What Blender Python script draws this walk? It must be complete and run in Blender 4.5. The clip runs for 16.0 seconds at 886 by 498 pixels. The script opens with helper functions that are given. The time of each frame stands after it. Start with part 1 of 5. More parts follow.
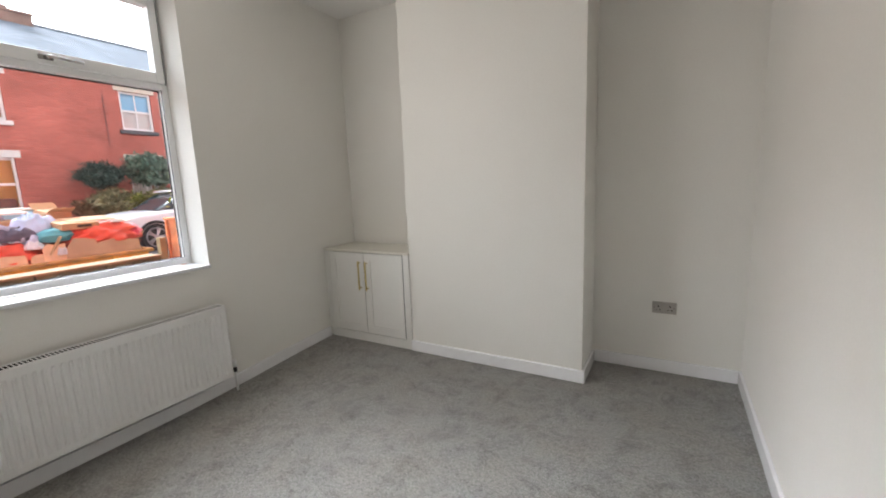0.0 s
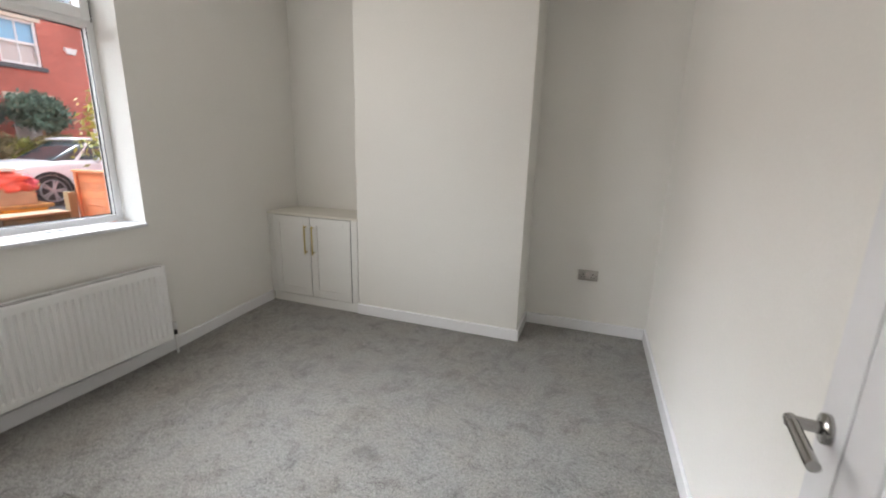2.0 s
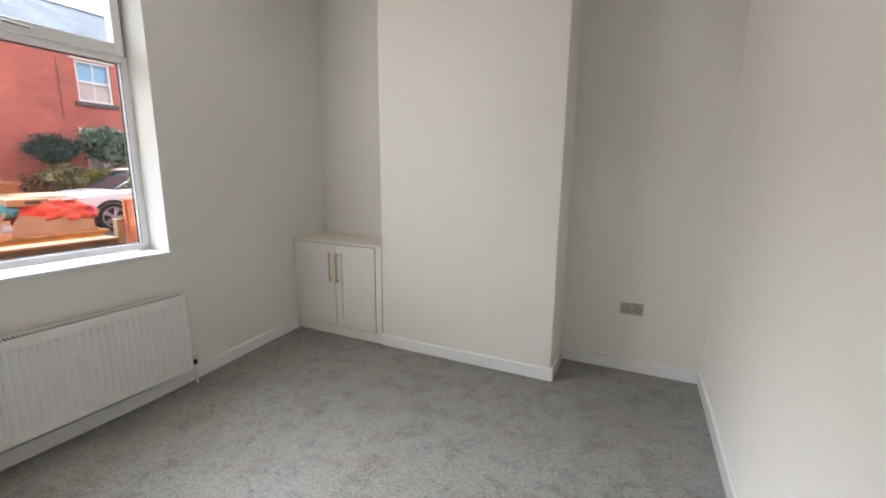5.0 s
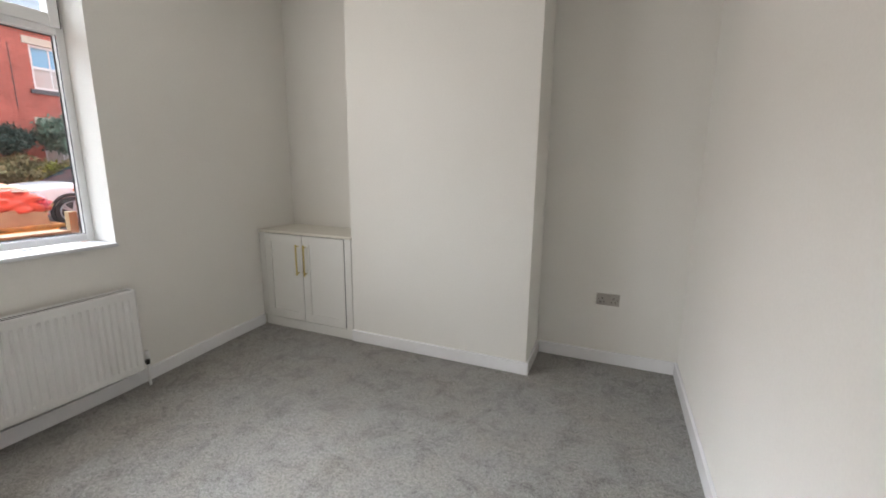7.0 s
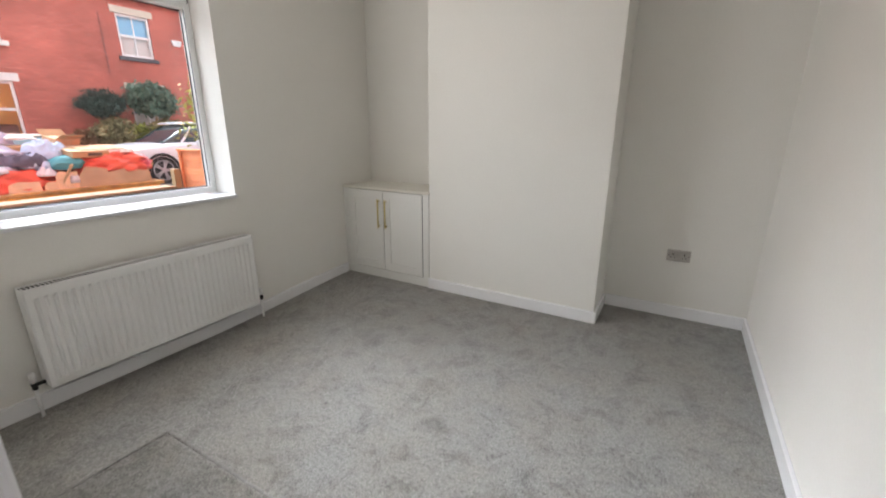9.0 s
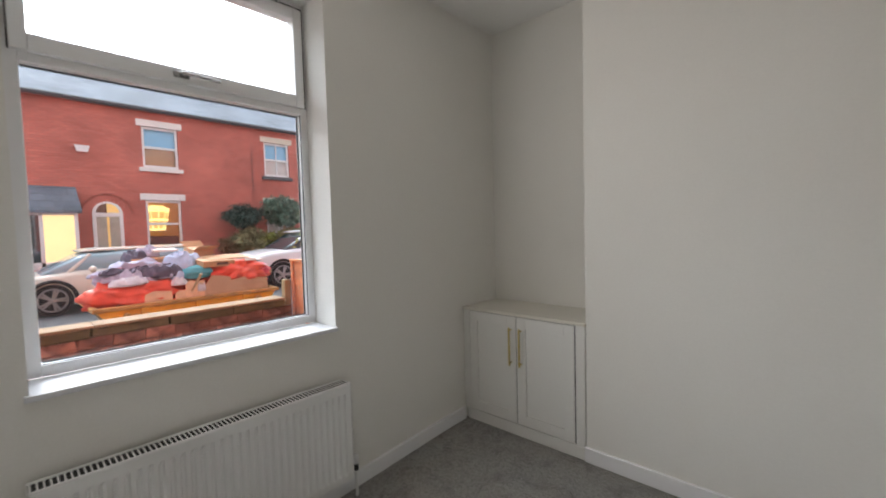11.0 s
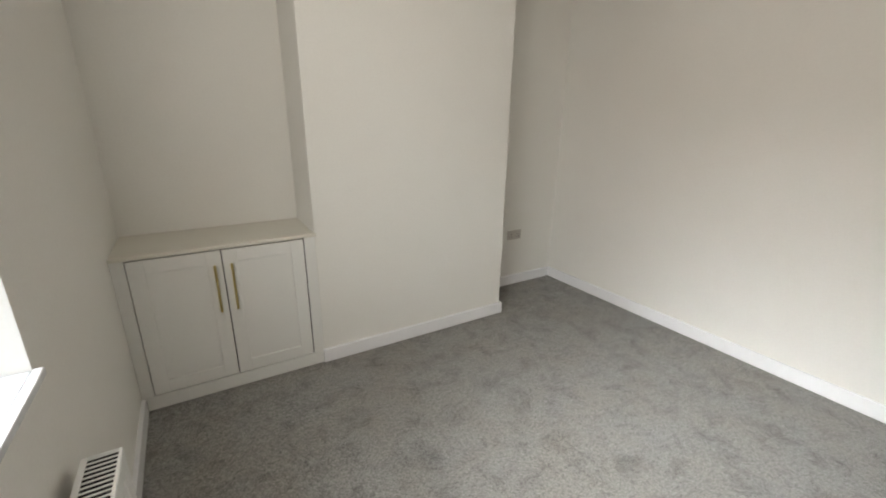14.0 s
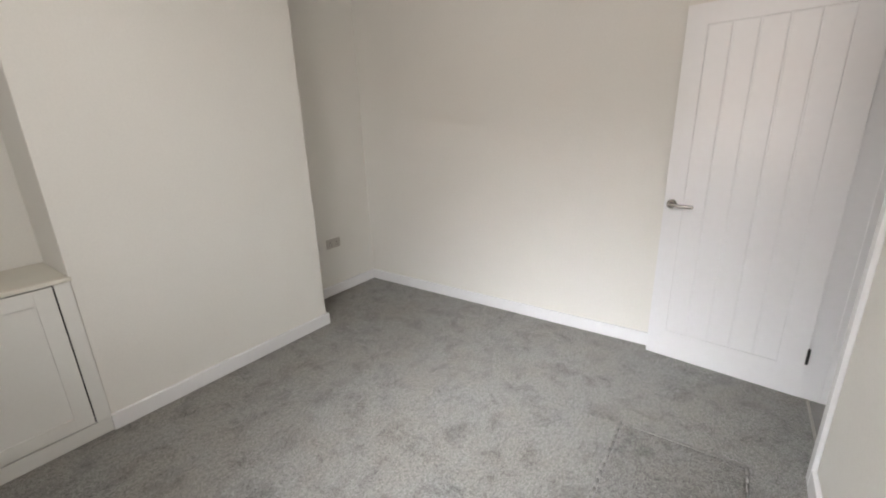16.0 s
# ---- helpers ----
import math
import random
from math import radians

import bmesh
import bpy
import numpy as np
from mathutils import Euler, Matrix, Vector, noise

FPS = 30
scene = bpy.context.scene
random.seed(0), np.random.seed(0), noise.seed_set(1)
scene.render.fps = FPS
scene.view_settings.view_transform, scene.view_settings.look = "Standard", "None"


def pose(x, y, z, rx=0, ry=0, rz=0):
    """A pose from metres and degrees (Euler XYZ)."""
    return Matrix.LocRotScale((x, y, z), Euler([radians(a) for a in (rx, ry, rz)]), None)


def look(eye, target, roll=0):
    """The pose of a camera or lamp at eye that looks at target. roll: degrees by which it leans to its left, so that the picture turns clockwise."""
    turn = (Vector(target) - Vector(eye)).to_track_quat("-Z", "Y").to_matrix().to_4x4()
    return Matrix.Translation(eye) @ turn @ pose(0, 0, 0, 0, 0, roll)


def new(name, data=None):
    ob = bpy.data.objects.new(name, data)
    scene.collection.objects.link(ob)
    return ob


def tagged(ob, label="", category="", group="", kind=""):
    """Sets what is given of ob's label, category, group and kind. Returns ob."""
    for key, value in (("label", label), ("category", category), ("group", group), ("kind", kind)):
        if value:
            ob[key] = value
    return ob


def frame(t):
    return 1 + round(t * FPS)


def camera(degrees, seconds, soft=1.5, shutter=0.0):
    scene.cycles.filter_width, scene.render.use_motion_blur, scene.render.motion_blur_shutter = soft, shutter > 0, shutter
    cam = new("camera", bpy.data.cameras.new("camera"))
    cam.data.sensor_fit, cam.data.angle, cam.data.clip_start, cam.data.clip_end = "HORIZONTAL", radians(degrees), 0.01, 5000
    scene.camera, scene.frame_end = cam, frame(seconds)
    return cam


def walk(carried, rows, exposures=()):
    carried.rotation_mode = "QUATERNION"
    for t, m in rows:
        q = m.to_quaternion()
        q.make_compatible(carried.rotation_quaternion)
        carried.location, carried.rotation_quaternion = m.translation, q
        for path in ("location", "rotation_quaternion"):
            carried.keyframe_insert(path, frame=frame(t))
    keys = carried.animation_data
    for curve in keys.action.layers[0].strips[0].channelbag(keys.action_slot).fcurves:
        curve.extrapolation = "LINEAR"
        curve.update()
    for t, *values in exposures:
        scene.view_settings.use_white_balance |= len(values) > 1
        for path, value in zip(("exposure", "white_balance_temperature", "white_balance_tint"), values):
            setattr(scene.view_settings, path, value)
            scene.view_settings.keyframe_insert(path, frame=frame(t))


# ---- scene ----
cam = camera(94.2, 16.0, soft=1.8, shutter=0.5)
PATH = [
    (0, (0.384, 0.149, 1.389), (-0.581, 1.871, 1.069), -2.2),
    (0.5, (0.405, 0.117, 1.42), (-0.486, 1.871, 1.062), -1.5),
    (1, (0.409, 0.005, 1.407), (-0.337, 1.82, 1.022), -0.8),
    (1.5, (0.352, -0.091, 1.415), (-0.268, 1.763, 0.992), 0.5),
    (2, (0.335, -0.038, 1.406), (-0.320, 1.792, 0.938), 1.5),
    (2.5, (0.328, 0.145, 1.381), (-0.649, 1.809, 0.856), 1.2),
    (3, (0.303, 0.181, 1.402), (-0.926, 1.674, 0.893), 1.3),
    (3.5, (0.3, 0.179, 1.386), (-0.994, 1.631, 0.922), 1.6),
    (4, (0.318, 0.215, 1.41), (-0.851, 1.774, 0.958), 1.1),
    (4.5, (0.35, 0.171, 1.414), (-0.573, 1.908, 1.054), 0.2),
    (7, (0.363, 0.312, 1.35), (-0.394, 2.123, 0.968), 0.7),
    (7.5, (0.293, 0.318, 1.341), (-0.787, 1.931, 0.859), 0.9),
    (8, (0.288, 0.246, 1.332), (-0.941, 1.723, 0.778), 0.1),
    (8.5, (0.363, 0.129, 1.321), (-0.683, 1.72, 0.708), -0.8),
    (9, (0.288, 0.020, 1.342), (-0.659, 1.689, 0.777), 0.2),
    (9.5, (0.344, 0.163, 1.425), (-0.915, 1.709, 1.273), -2.2),
    (9.7, (0.291, 0.212, 1.471), (-1.087, 1.66, 1.411), -1.8),
    (11.8, (-1.029, 0.692, 1.377), (-2.301, 2.224, 1.19), -0.1),
    (12, (-1.174, 0.684, 1.376), (-2.156, 2.414, 1.161), -1.4),
    (12.5, (-1.520, 0.715, 1.377), (-1.772, 2.680, 1.098), -1.8),
    (13, (-1.797, 0.749, 1.425), (-1.456, 2.672, 0.984), -1.3),
    (13.5, (-1.981, 0.684, 1.454), (-1.131, 2.375, 0.800), 0.5),
    (14, (-2.016, 0.606, 1.459), (-1.023, 2.234, 0.849), 0.7),
    (14.5, (-2.011, 0.537, 1.481), (-0.861, 2.066, 0.898), -0.1),
    (15, (-1.958, 0.484, 1.45), (-0.614, 1.832, 0.835), -0.8),
    (15.5, (-1.925, 0.484, 1.432), (-0.434, 1.656, 0.794), -1.4),
    (16, (-1.921, 0.469, 1.442), (-0.364, 1.584, 0.864), -1.8),
]
walk(cam, [(t, look(eye, target, roll)) for t, eye, target, roll in PATH],
     exposures=[(0, 2.27, 6620, 10), (3.0, 2.36, 6560, 10), (9.0, 2.36, 6590, 10), (9.7, 2.20, 6620, 10), (11.8, 1.66, 6540, 10), (12.5, 1.78, 6650, 11), (13.0, 1.97, 6820, 10), (13.5, 2.14, 6920, 8), (14.5, 2.29, 6950, 8), (16, 2.28, 6810, 11)])

# ---- world, sun, exposure ----
world = bpy.data.worlds.new("sky")
scene.world = world
world.use_nodes = True
wn, wl = world.node_tree.nodes, world.node_tree.links
sky = wn.new("ShaderNodeTexSky")
sky.sky_type, sky.sun_disc = "NISHITA", False
sky.sun_elevation, sky.sun_rotation = radians(37), radians(-90)
sky.air_density, sky.dust_density, sky.ozone_density = 1.0, 6.0, 1.0
pale = wn.new("ShaderNodeHueSaturation")
pale.inputs["Saturation"].default_value = 0.04
cool = wn.new("ShaderNodeMix")
cool.data_type, cool.blend_type = "RGBA", "MULTIPLY"
cool.inputs[0].default_value, cool.inputs[7].default_value = 1.0, (0.90, 0.97, 1.06, 1)
wl.new(sky.outputs[0], pale.inputs["Color"])
wl.new(pale.outputs[0], cool.inputs[6])
wl.new(cool.outputs[2], wn["Background"].inputs["Color"])
wn["Background"].inputs["Strength"].default_value = 0.15
sun = new("sun", bpy.data.lights.new("sun", "SUN"))
sun.data.energy, sun.data.angle, sun.data.color = 0.12, radians(80), (0.80, 0.90, 1.0)
sun.matrix_world = look((-30, -1, 22.6), (0, 0, 0))
opening = new("window_daylight", bpy.data.lights.new("window_daylight", "AREA"))
opening.data.shape, opening.data.size, opening.data.size_y = "RECTANGLE", 1.16, 1.76
opening.data.energy, opening.data.color, opening.data.spread = 4.7, (1.0, 0.962, 0.915), radians(180)
opening.matrix_world = look((-2.388, 1.21, 1.775), (0, 1.21, 1.775))

# ---- materials ----
def mat(name, color, rough=0.6, metal=0.0, vary=0.06, grain=40.0, stain=2.5, bump=0.15, depth=0.002, spec=0.5, sheen=0.0, piece=0.0):
    """A painted or plain surface: colour, wear at two scales and a fine relief."""
    m = bpy.data.materials.new(name)
    m.use_nodes = True
    n, l = m.node_tree.nodes, m.node_tree.links
    b = n["Principled BSDF"]
    b.inputs["Roughness"].default_value, b.inputs["Metallic"].default_value = rough, metal
    b.inputs["Specular IOR Level"].default_value = spec
    if sheen:
        b.inputs["Sheen Weight"].default_value = sheen
    tc = n.new("ShaderNodeTexCoord")
    a, c = n.new("ShaderNodeTexNoise"), n.new("ShaderNodeTexNoise")
    a.inputs["Scale"].default_value, c.inputs["Scale"].default_value = grain, stain
    a.inputs["Detail"].default_value, c.inputs["Detail"].default_value = 4, 4
    for t in (a, c):
        l.new(tc.outputs["Object"], t.inputs["Vector"])
    add = n.new("ShaderNodeMath")
    add.operation = "ADD"
    l.new(a.outputs["Fac"], add.inputs[0])
    l.new(c.outputs["Fac"], add.inputs[1])
    rng = n.new("ShaderNodeMapRange")
    rng.inputs["From Min"].default_value, rng.inputs["From Max"].default_value = 0.7, 1.3
    rng.inputs["To Min"].default_value, rng.inputs["To Max"].default_value = 1 - vary, 1 + vary
    l.new(add.outputs[0], rng.inputs["Value"])
    mul = n.new("ShaderNodeVectorMath")
    mul.operation = "SCALE"
    mul.inputs[0].default_value = color
    l.new(rng.outputs[0], mul.inputs["Scale"])
    out = mul.outputs[0]
    if piece:
        info, r2, m2 = n.new("ShaderNodeObjectInfo"), n.new("ShaderNodeMapRange"), n.new("ShaderNodeVectorMath")
        r2.inputs["To Min"].default_value, r2.inputs["To Max"].default_value = 1 - piece, 1 + piece
        m2.operation = "SCALE"
        l.new(info.outputs["Random"], r2.inputs["Value"])
        l.new(out, m2.inputs[0])
        l.new(r2.outputs[0], m2.inputs["Scale"])
        out = m2.outputs[0]
    l.new(out, b.inputs["Base Color"])
    if bump:
        bp = n.new("ShaderNodeBump")
        bp.inputs["Strength"].default_value, bp.inputs["Distance"].default_value = bump, depth
        l.new(a.outputs["Fac"], bp.inputs["Height"])
        l.new(bp.outputs[0], b.inputs["Normal"])
    return m


def glow(name, color, strength):
    m = mat(name, color, 0.5)
    b = m.node_tree.nodes["Principled BSDF"]
    b.inputs["Emission Color"].default_value, b.inputs["Emission Strength"].default_value = (*color, 1), strength
    return m


def glass(name, tint=(1, 1, 1), rough=0.0):
    """A thin pane: clear, with a mirror's gloss towards grazing."""
    m = bpy.data.materials.new(name)
    m.use_nodes = True
    n, l = m.node_tree.nodes, m.node_tree.links
    n.remove(n["Principled BSDF"])
    tr, gl, mix, fr = n.new("ShaderNodeBsdfTransparent"), n.new("ShaderNodeBsdfGlossy"), n.new("ShaderNodeMixShader"), n.new("ShaderNodeLayerWeight")
    pw, ad = n.new("ShaderNodeMath"), n.new("ShaderNodeMath")
    pw.operation, ad.operation = "POWER", "MULTIPLY_ADD"
    pw.inputs[1].default_value, ad.inputs[1].default_value, ad.inputs[2].default_value = 5.0, 0.9, 0.03
    tr.inputs["Color"].default_value = (*tint, 1)
    gl.inputs["Roughness"].default_value = rough
    l.new(fr.outputs["Facing"], pw.inputs[0])
    l.new(pw.outputs[0], ad.inputs[0])
    l.new(ad.outputs[0], mix.inputs["Fac"])
    l.new(tr.outputs[0], mix.inputs[1])
    l.new(gl.outputs[0], mix.inputs[2])
    l.new(mix.outputs[0], n["Material Output"].inputs["Surface"])
    return m


def carpet_mat(name, light, dark, scale=1.0):
    """Cut-pile carpet: fine speckled tufts, soft trodden patches."""
    m = mat(name, light, 0.95, sheen=0.25, spec=0.1)
    n, l = m.node_tree.nodes, m.node_tree.links
    b = n["Principled BSDF"]
    tc = n.new("ShaderNodeTexCoord")
    tuft, fleck, patch, dots = n.new("ShaderNodeTexVoronoi"), n.new("ShaderNodeTexNoise"), n.new("ShaderNodeTexNoise"), n.new("ShaderNodeTexNoise")
    tuft.inputs["Scale"].default_value = 300 * scale
    fleck.inputs["Scale"].default_value, fleck.inputs["Detail"].default_value, fleck.inputs["Roughness"].default_value = 170 * scale, 3, 0.6
    dots.inputs["Scale"].default_value, dots.inputs["Detail"].default_value, dots.inputs["Roughness"].default_value = 62 * scale, 4, 0.8
    patch.inputs["Scale"].default_value, patch.inputs["Detail"].default_value, patch.inputs["Roughness"].default_value = 6.5, 10, 0.80
    patch.inputs["Distortion"].default_value = 0.5
    for t in (tuft, fleck, patch, dots):
        l.new(tc.outputs["Object"], t.inputs["Vector"])
    dr, dm = n.new("ShaderNodeMapRange"), n.new("ShaderNodeMath")
    dr.inputs["From Min"].default_value, dr.inputs["From Max"].default_value = 0.38, 0.52
    dr.inputs["To Min"].default_value, dr.inputs["To Max"].default_value = 0.60, 1.0
    dm.operation = "MULTIPLY"
    l.new(dots.outputs["Fac"], dr.inputs["Value"])
    ramp = n.new("ShaderNodeValToRGB")
    ramp.color_ramp.elements[0].position, ramp.color_ramp.elements[1].position = 0.32, 0.66
    ramp.color_ramp.elements[0].color, ramp.color_ramp.elements[1].color = (*dark, 1), (*light, 1)
    pr = n.new("ShaderNodeMapRange")
    pr.inputs["From Min"].default_value, pr.inputs["From Max"].default_value = 0.37, 0.51
    pr.inputs["To Min"].default_value, pr.inputs["To Max"].default_value = 0.62, 1.0
    l.new(patch.outputs["Fac"], pr.inputs["Value"])
    l.new(fleck.outputs["Fac"], ramp.inputs["Fac"])
    mul = n.new("ShaderNodeVectorMath")
    mul.operation = "SCALE"
    worn, wr, tint = n.new("ShaderNodeTexNoise"), n.new("ShaderNodeMapRange"), n.new("ShaderNodeMix")
    worn.inputs["Scale"].default_value, worn.inputs["Detail"].default_value, worn.inputs["Roughness"].default_value = 2.2, 7, 0.7
    l.new(tc.outputs["Object"], worn.inputs["Vector"])
    wr.inputs["From Min"].default_value, wr.inputs["From Max"].default_value = 0.42, 0.62
    l.new(worn.outputs["Fac"], wr.inputs["Value"])
    tint.data_type, tint.blend_type = "RGBA", "MULTIPLY"
    tint.inputs[7].default_value = (1.0, 0.955, 0.90, 1)
    l.new(wr.outputs[0], tint.inputs[0])
    l.new(ramp.outputs["Color"], tint.inputs[6])
    l.new(tint.outputs[2], mul.inputs[0])
    l.new(pr.outputs[0], dm.inputs[0])
    l.new(dr.outputs[0], dm.inputs[1])
    l.new(dm.outputs[0], mul.inputs["Scale"])
    l.new(mul.outputs[0], b.inputs["Base Color"])
    bp = n.new("ShaderNodeBump")
    bp.inputs["Strength"].default_value, bp.inputs["Distance"].default_value = 0.7, 0.006
    mixh = n.new("ShaderNodeMath")
    mixh.operation = "ADD"
    l.new(tuft.outputs["Distance"], mixh.inputs[0])
    l.new(fleck.outputs["Fac"], mixh.inputs[1])
    l.new(mixh.outputs[0], bp.inputs["Height"])
    l.new(bp.outputs[0], b.inputs["Normal"])
    return m


def coursed(name, c1, c2, joint, width, height, gap, rough=0.85, axes="yz", weather=0.25):
    """Brickwork or slates in courses, laid on the plane of two axes."""
    m = mat(name, c1, rough)
    n, l = m.node_tree.nodes, m.node_tree.links
    b = n["Principled BSDF"]
    tc, sep, com = n.new("ShaderNodeTexCoord"), n.new("ShaderNodeSeparateXYZ"), n.new("ShaderNodeCombineXYZ")
    l.new(tc.outputs["Object"], sep.inputs[0])
    l.new(sep.outputs[axes[0].upper()], com.inputs["X"])
    l.new(sep.outputs[axes[1].upper()], com.inputs["Y"])
    br, ns = n.new("ShaderNodeTexBrick"), n.new("ShaderNodeTexNoise")
    br.inputs["Color1"].default_value, br.inputs["Color2"].default_value, br.inputs["Mortar"].default_value = (*c1, 1), (*c2, 1), (*joint, 1)
    br.inputs["Scale"].default_value, br.inputs["Mortar Size"].default_value = 1.0, gap
    br.inputs["Brick Width"].default_value, br.inputs["Row Height"].default_value = width, height
    l.new(com.outputs[0], br.inputs["Vector"])
    ns.inputs["Scale"].default_value, ns.inputs["Detail"].default_value = 0.9, 6
    l.new(tc.outputs["Object"], ns.inputs["Vector"])
    rg, mul = n.new("ShaderNodeMapRange"), n.new("ShaderNodeVectorMath")
    rg.inputs["From Min"].default_value, rg.inputs["From Max"].default_value = 0.3, 0.7
    rg.inputs["To Min"].default_value, rg.inputs["To Max"].default_value = 1 - weather, 1 + weather
    mul.operation = "SCALE"
    l.new(ns.outputs["Fac"], rg.inputs["Value"])
    l.new(br.outputs["Color"], mul.inputs[0])
    l.new(rg.outputs[0], mul.inputs["Scale"])
    l.new(mul.outputs[0], b.inputs["Base Color"])
    bp = n.new("ShaderNodeBump")
    bp.invert = True
    bp.inputs["Strength"].default_value, bp.inputs["Distance"].default_value = 0.6, 0.01
    l.new(br.outputs["Fac"], bp.inputs["Height"])
    l.new(bp.outputs[0], b.inputs["Normal"])
    return m


WALL = mat("wall emulsion", (0.779, 0.765, 0.7265), 0.75, vary=0.024, grain=90, stain=1.2, bump=0.12, depth=0.0015)
CEIL = mat("ceiling emulsion", (0.84, 0.83, 0.81), 0.85, vary=0.015, grain=60, stain=1.0, bump=0.1)
GLOSS = mat("white gloss paint", (0.85, 0.85, 0.865), 0.22, vary=0.015, grain=30, bump=0.04)
BOARD = mat("satin white window board", (0.71, 0.723, 0.755), 0.2, vary=0.03, grain=14, bump=0.05)
UPVC = mat("white upvc", (0.80, 0.80, 0.80), 0.28, vary=0.015, grain=20, bump=0.02)
CABTOP = mat("cream cupboard top", (0.70, 0.675, 0.605), 0.4, vary=0.02, grain=60, bump=0.03)
CABINET = mat("cupboard paint", (0.755, 0.752, 0.725), 0.42, vary=0.015, grain=60, bump=0.03)
RAD = mat("radiator enamel", (0.80, 0.80, 0.79), 0.3, vary=0.01, grain=25, bump=0.02)
# Near-black colour that paints the shade inside gaps, slots and holes.
SHADOW = mat("painted recess shade", (0.012, 0.012, 0.012), 0.9)
GASKET = mat("black rubber", (0.02, 0.02, 0.02), 0.6)
BRASS = mat("brushed brass", (0.64, 0.53, 0.23), 0.32, 1.0, vary=0.05, grain=200, bump=0.05)
CHROME = mat("polished chrome", (0.38, 0.37, 0.36), 0.12, 1.0, vary=0.03)
STEEL = mat("brushed steel", (0.50, 0.47, 0.44), 0.38, 1.0, vary=0.05, grain=150, bump=0.05)
HINGE = mat("black hinge steel", (0.05, 0.05, 0.05), 0.4, 0.8)
CARPET = carpet_mat("grey carpet", (0.437, 0.429, 0.417), (0.181, 0.177, 0.171))
CARPET2 = carpet_mat("grey carpet offcut", (0.360, 0.350, 0.337), (0.112, 0.108, 0.103), 0.9)
BINDING = mat("grey carpet edging", (0.26, 0.253, 0.243), 0.95, vary=0.3, grain=160, bump=0.6, depth=0.002)
PANE = glass("window glass")
VINYL = mat("grey patterned vinyl", (0.28, 0.27, 0.26), 0.35, vary=0.08)
VINYL_LINE = mat("white vinyl line", (0.62, 0.61, 0.59), 0.35)
BRICK = coursed("red facing brick", (0.64, 0.20, 0.155), (0.51, 0.145, 0.108), (0.33, 0.135, 0.11), 0.225, 0.075, 0.010, weather=0.22)
SLATE = coursed("blue-grey slate", (0.20, 0.24, 0.29), (0.16, 0.19, 0.235), (0.09, 0.1, 0.11), 0.3, 0.2, 0.006, 0.85)
STONEW = mat("white painted stone", (0.78, 0.76, 0.73), 0.7, vary=0.06, grain=12)
STONEC = mat("cream painted stone", (0.66, 0.60, 0.5), 0.7, vary=0.06, grain=12)
STONED = mat("dark painted stone", (0.10, 0.10, 0.11), 0.7)
FAR_PANE = mat("reflecting window glass", (0.03, 0.035, 0.04), 0.03, spec=1.0, vary=0.0, bump=0.0)
BLIND = mat("cream roller blind", (0.55, 0.5, 0.44), 0.8)
# The sky's reflection in the far panes, painted on sheets behind the glass.
SKY_REFLECTION = mat("painted blue sky reflection", (0.24, 0.52, 0.74), 0.8, vary=0.1, stain=1.5)
NET = mat("white net curtain", (0.62, 0.58, 0.55), 0.9, vary=0.1)
CURTAIN = mat("brown curtain", (0.44, 0.28, 0.16), 0.9, vary=0.15)
ORANGE_ROOM = mat("orange painted room wall", (0.60, 0.40, 0.21), 0.8)
LAMP = glow("lit amber lamp", (1.0, 0.80, 0.32), 0.45)
SHADE = glow("lit amber shade", (0.95, 0.66, 0.20), 0.24)
PORCH_LIGHT = glow("lit porch window", (1.0, 0.8, 0.4), 0.2)
ASPHALT = mat("asphalt", (0.10, 0.10, 0.105), 0.85, vary=0.15, grain=60, stain=0.7, bump=0.3)
PAVING = mat("concrete paving", (0.27, 0.26, 0.25), 0.85, vary=0.12, grain=20, stain=1.0, bump=0.25)
SOIL = mat("trodden gravel and soil", (0.24, 0.18, 0.14), 0.95, vary=0.25, grain=30, stain=2, bump=0.6, depth=0.01)
EARTH = mat("far ground", (0.16, 0.17, 0.12), 0.95, vary=0.2, grain=1, stain=0.1)
WALLSTONE = mat("weathered red sandstone", (0.17, 0.095, 0.07), 0.9, vary=0.75, grain=12, stain=5, bump=0.7, depth=0.012, piece=0.5)
MORTAR = mat("old lime mortar", (0.10, 0.062, 0.048), 0.95, vary=0.2)
CAP = mat("weathered timber capping", (0.27, 0.19, 0.105), 0.85, vary=0.25, grain=14, stain=3, bump=0.5, depth=0.006, piece=0.1)
COPING = mat("mossy coping stone", (0.085, 0.08, 0.035), 0.9, vary=0.6, grain=14, stain=4, bump=0.6, depth=0.01, piece=0.15)
FENCE = mat("orange-stained fence timber", (0.62, 0.235, 0.095), 0.75, vary=0.2, grain=14, stain=4, bump=0.4, depth=0.004, piece=0.12)
POST = mat("weathered post timber", (0.30, 0.24, 0.13), 0.85, vary=0.2, bump=0.4)
SKIP = mat("yellow skip paint", (0.85, 0.40, 0.03), 0.5, vary=0.2, grain=9, stain=3, bump=0.2)
RUST = mat("worn skip rim", (0.50, 0.26, 0.08), 0.7, vary=0.5, grain=7, stain=3)
REDBAG = mat("red woven bag", (0.80, 0.115, 0.07), 0.5, vary=0.2, grain=9, bump=0.5, depth=0.02)
PINKBAG = mat("pink plastic bag", (0.8, 0.15, 0.22), 0.35, vary=0.15, grain=9, bump=0.4, depth=0.02)
TEAL = mat("teal cushion cloth", (0.09, 0.33, 0.38), 0.8, vary=0.12, grain=12, bump=0.3)
CARD = mat("brown cardboard", (0.50, 0.29, 0.15), 0.8, vary=0.1, grain=10)
CARDT = mat("light brown cardboard", (0.66, 0.45, 0.29), 0.8, vary=0.15, grain=8, piece=0.3)
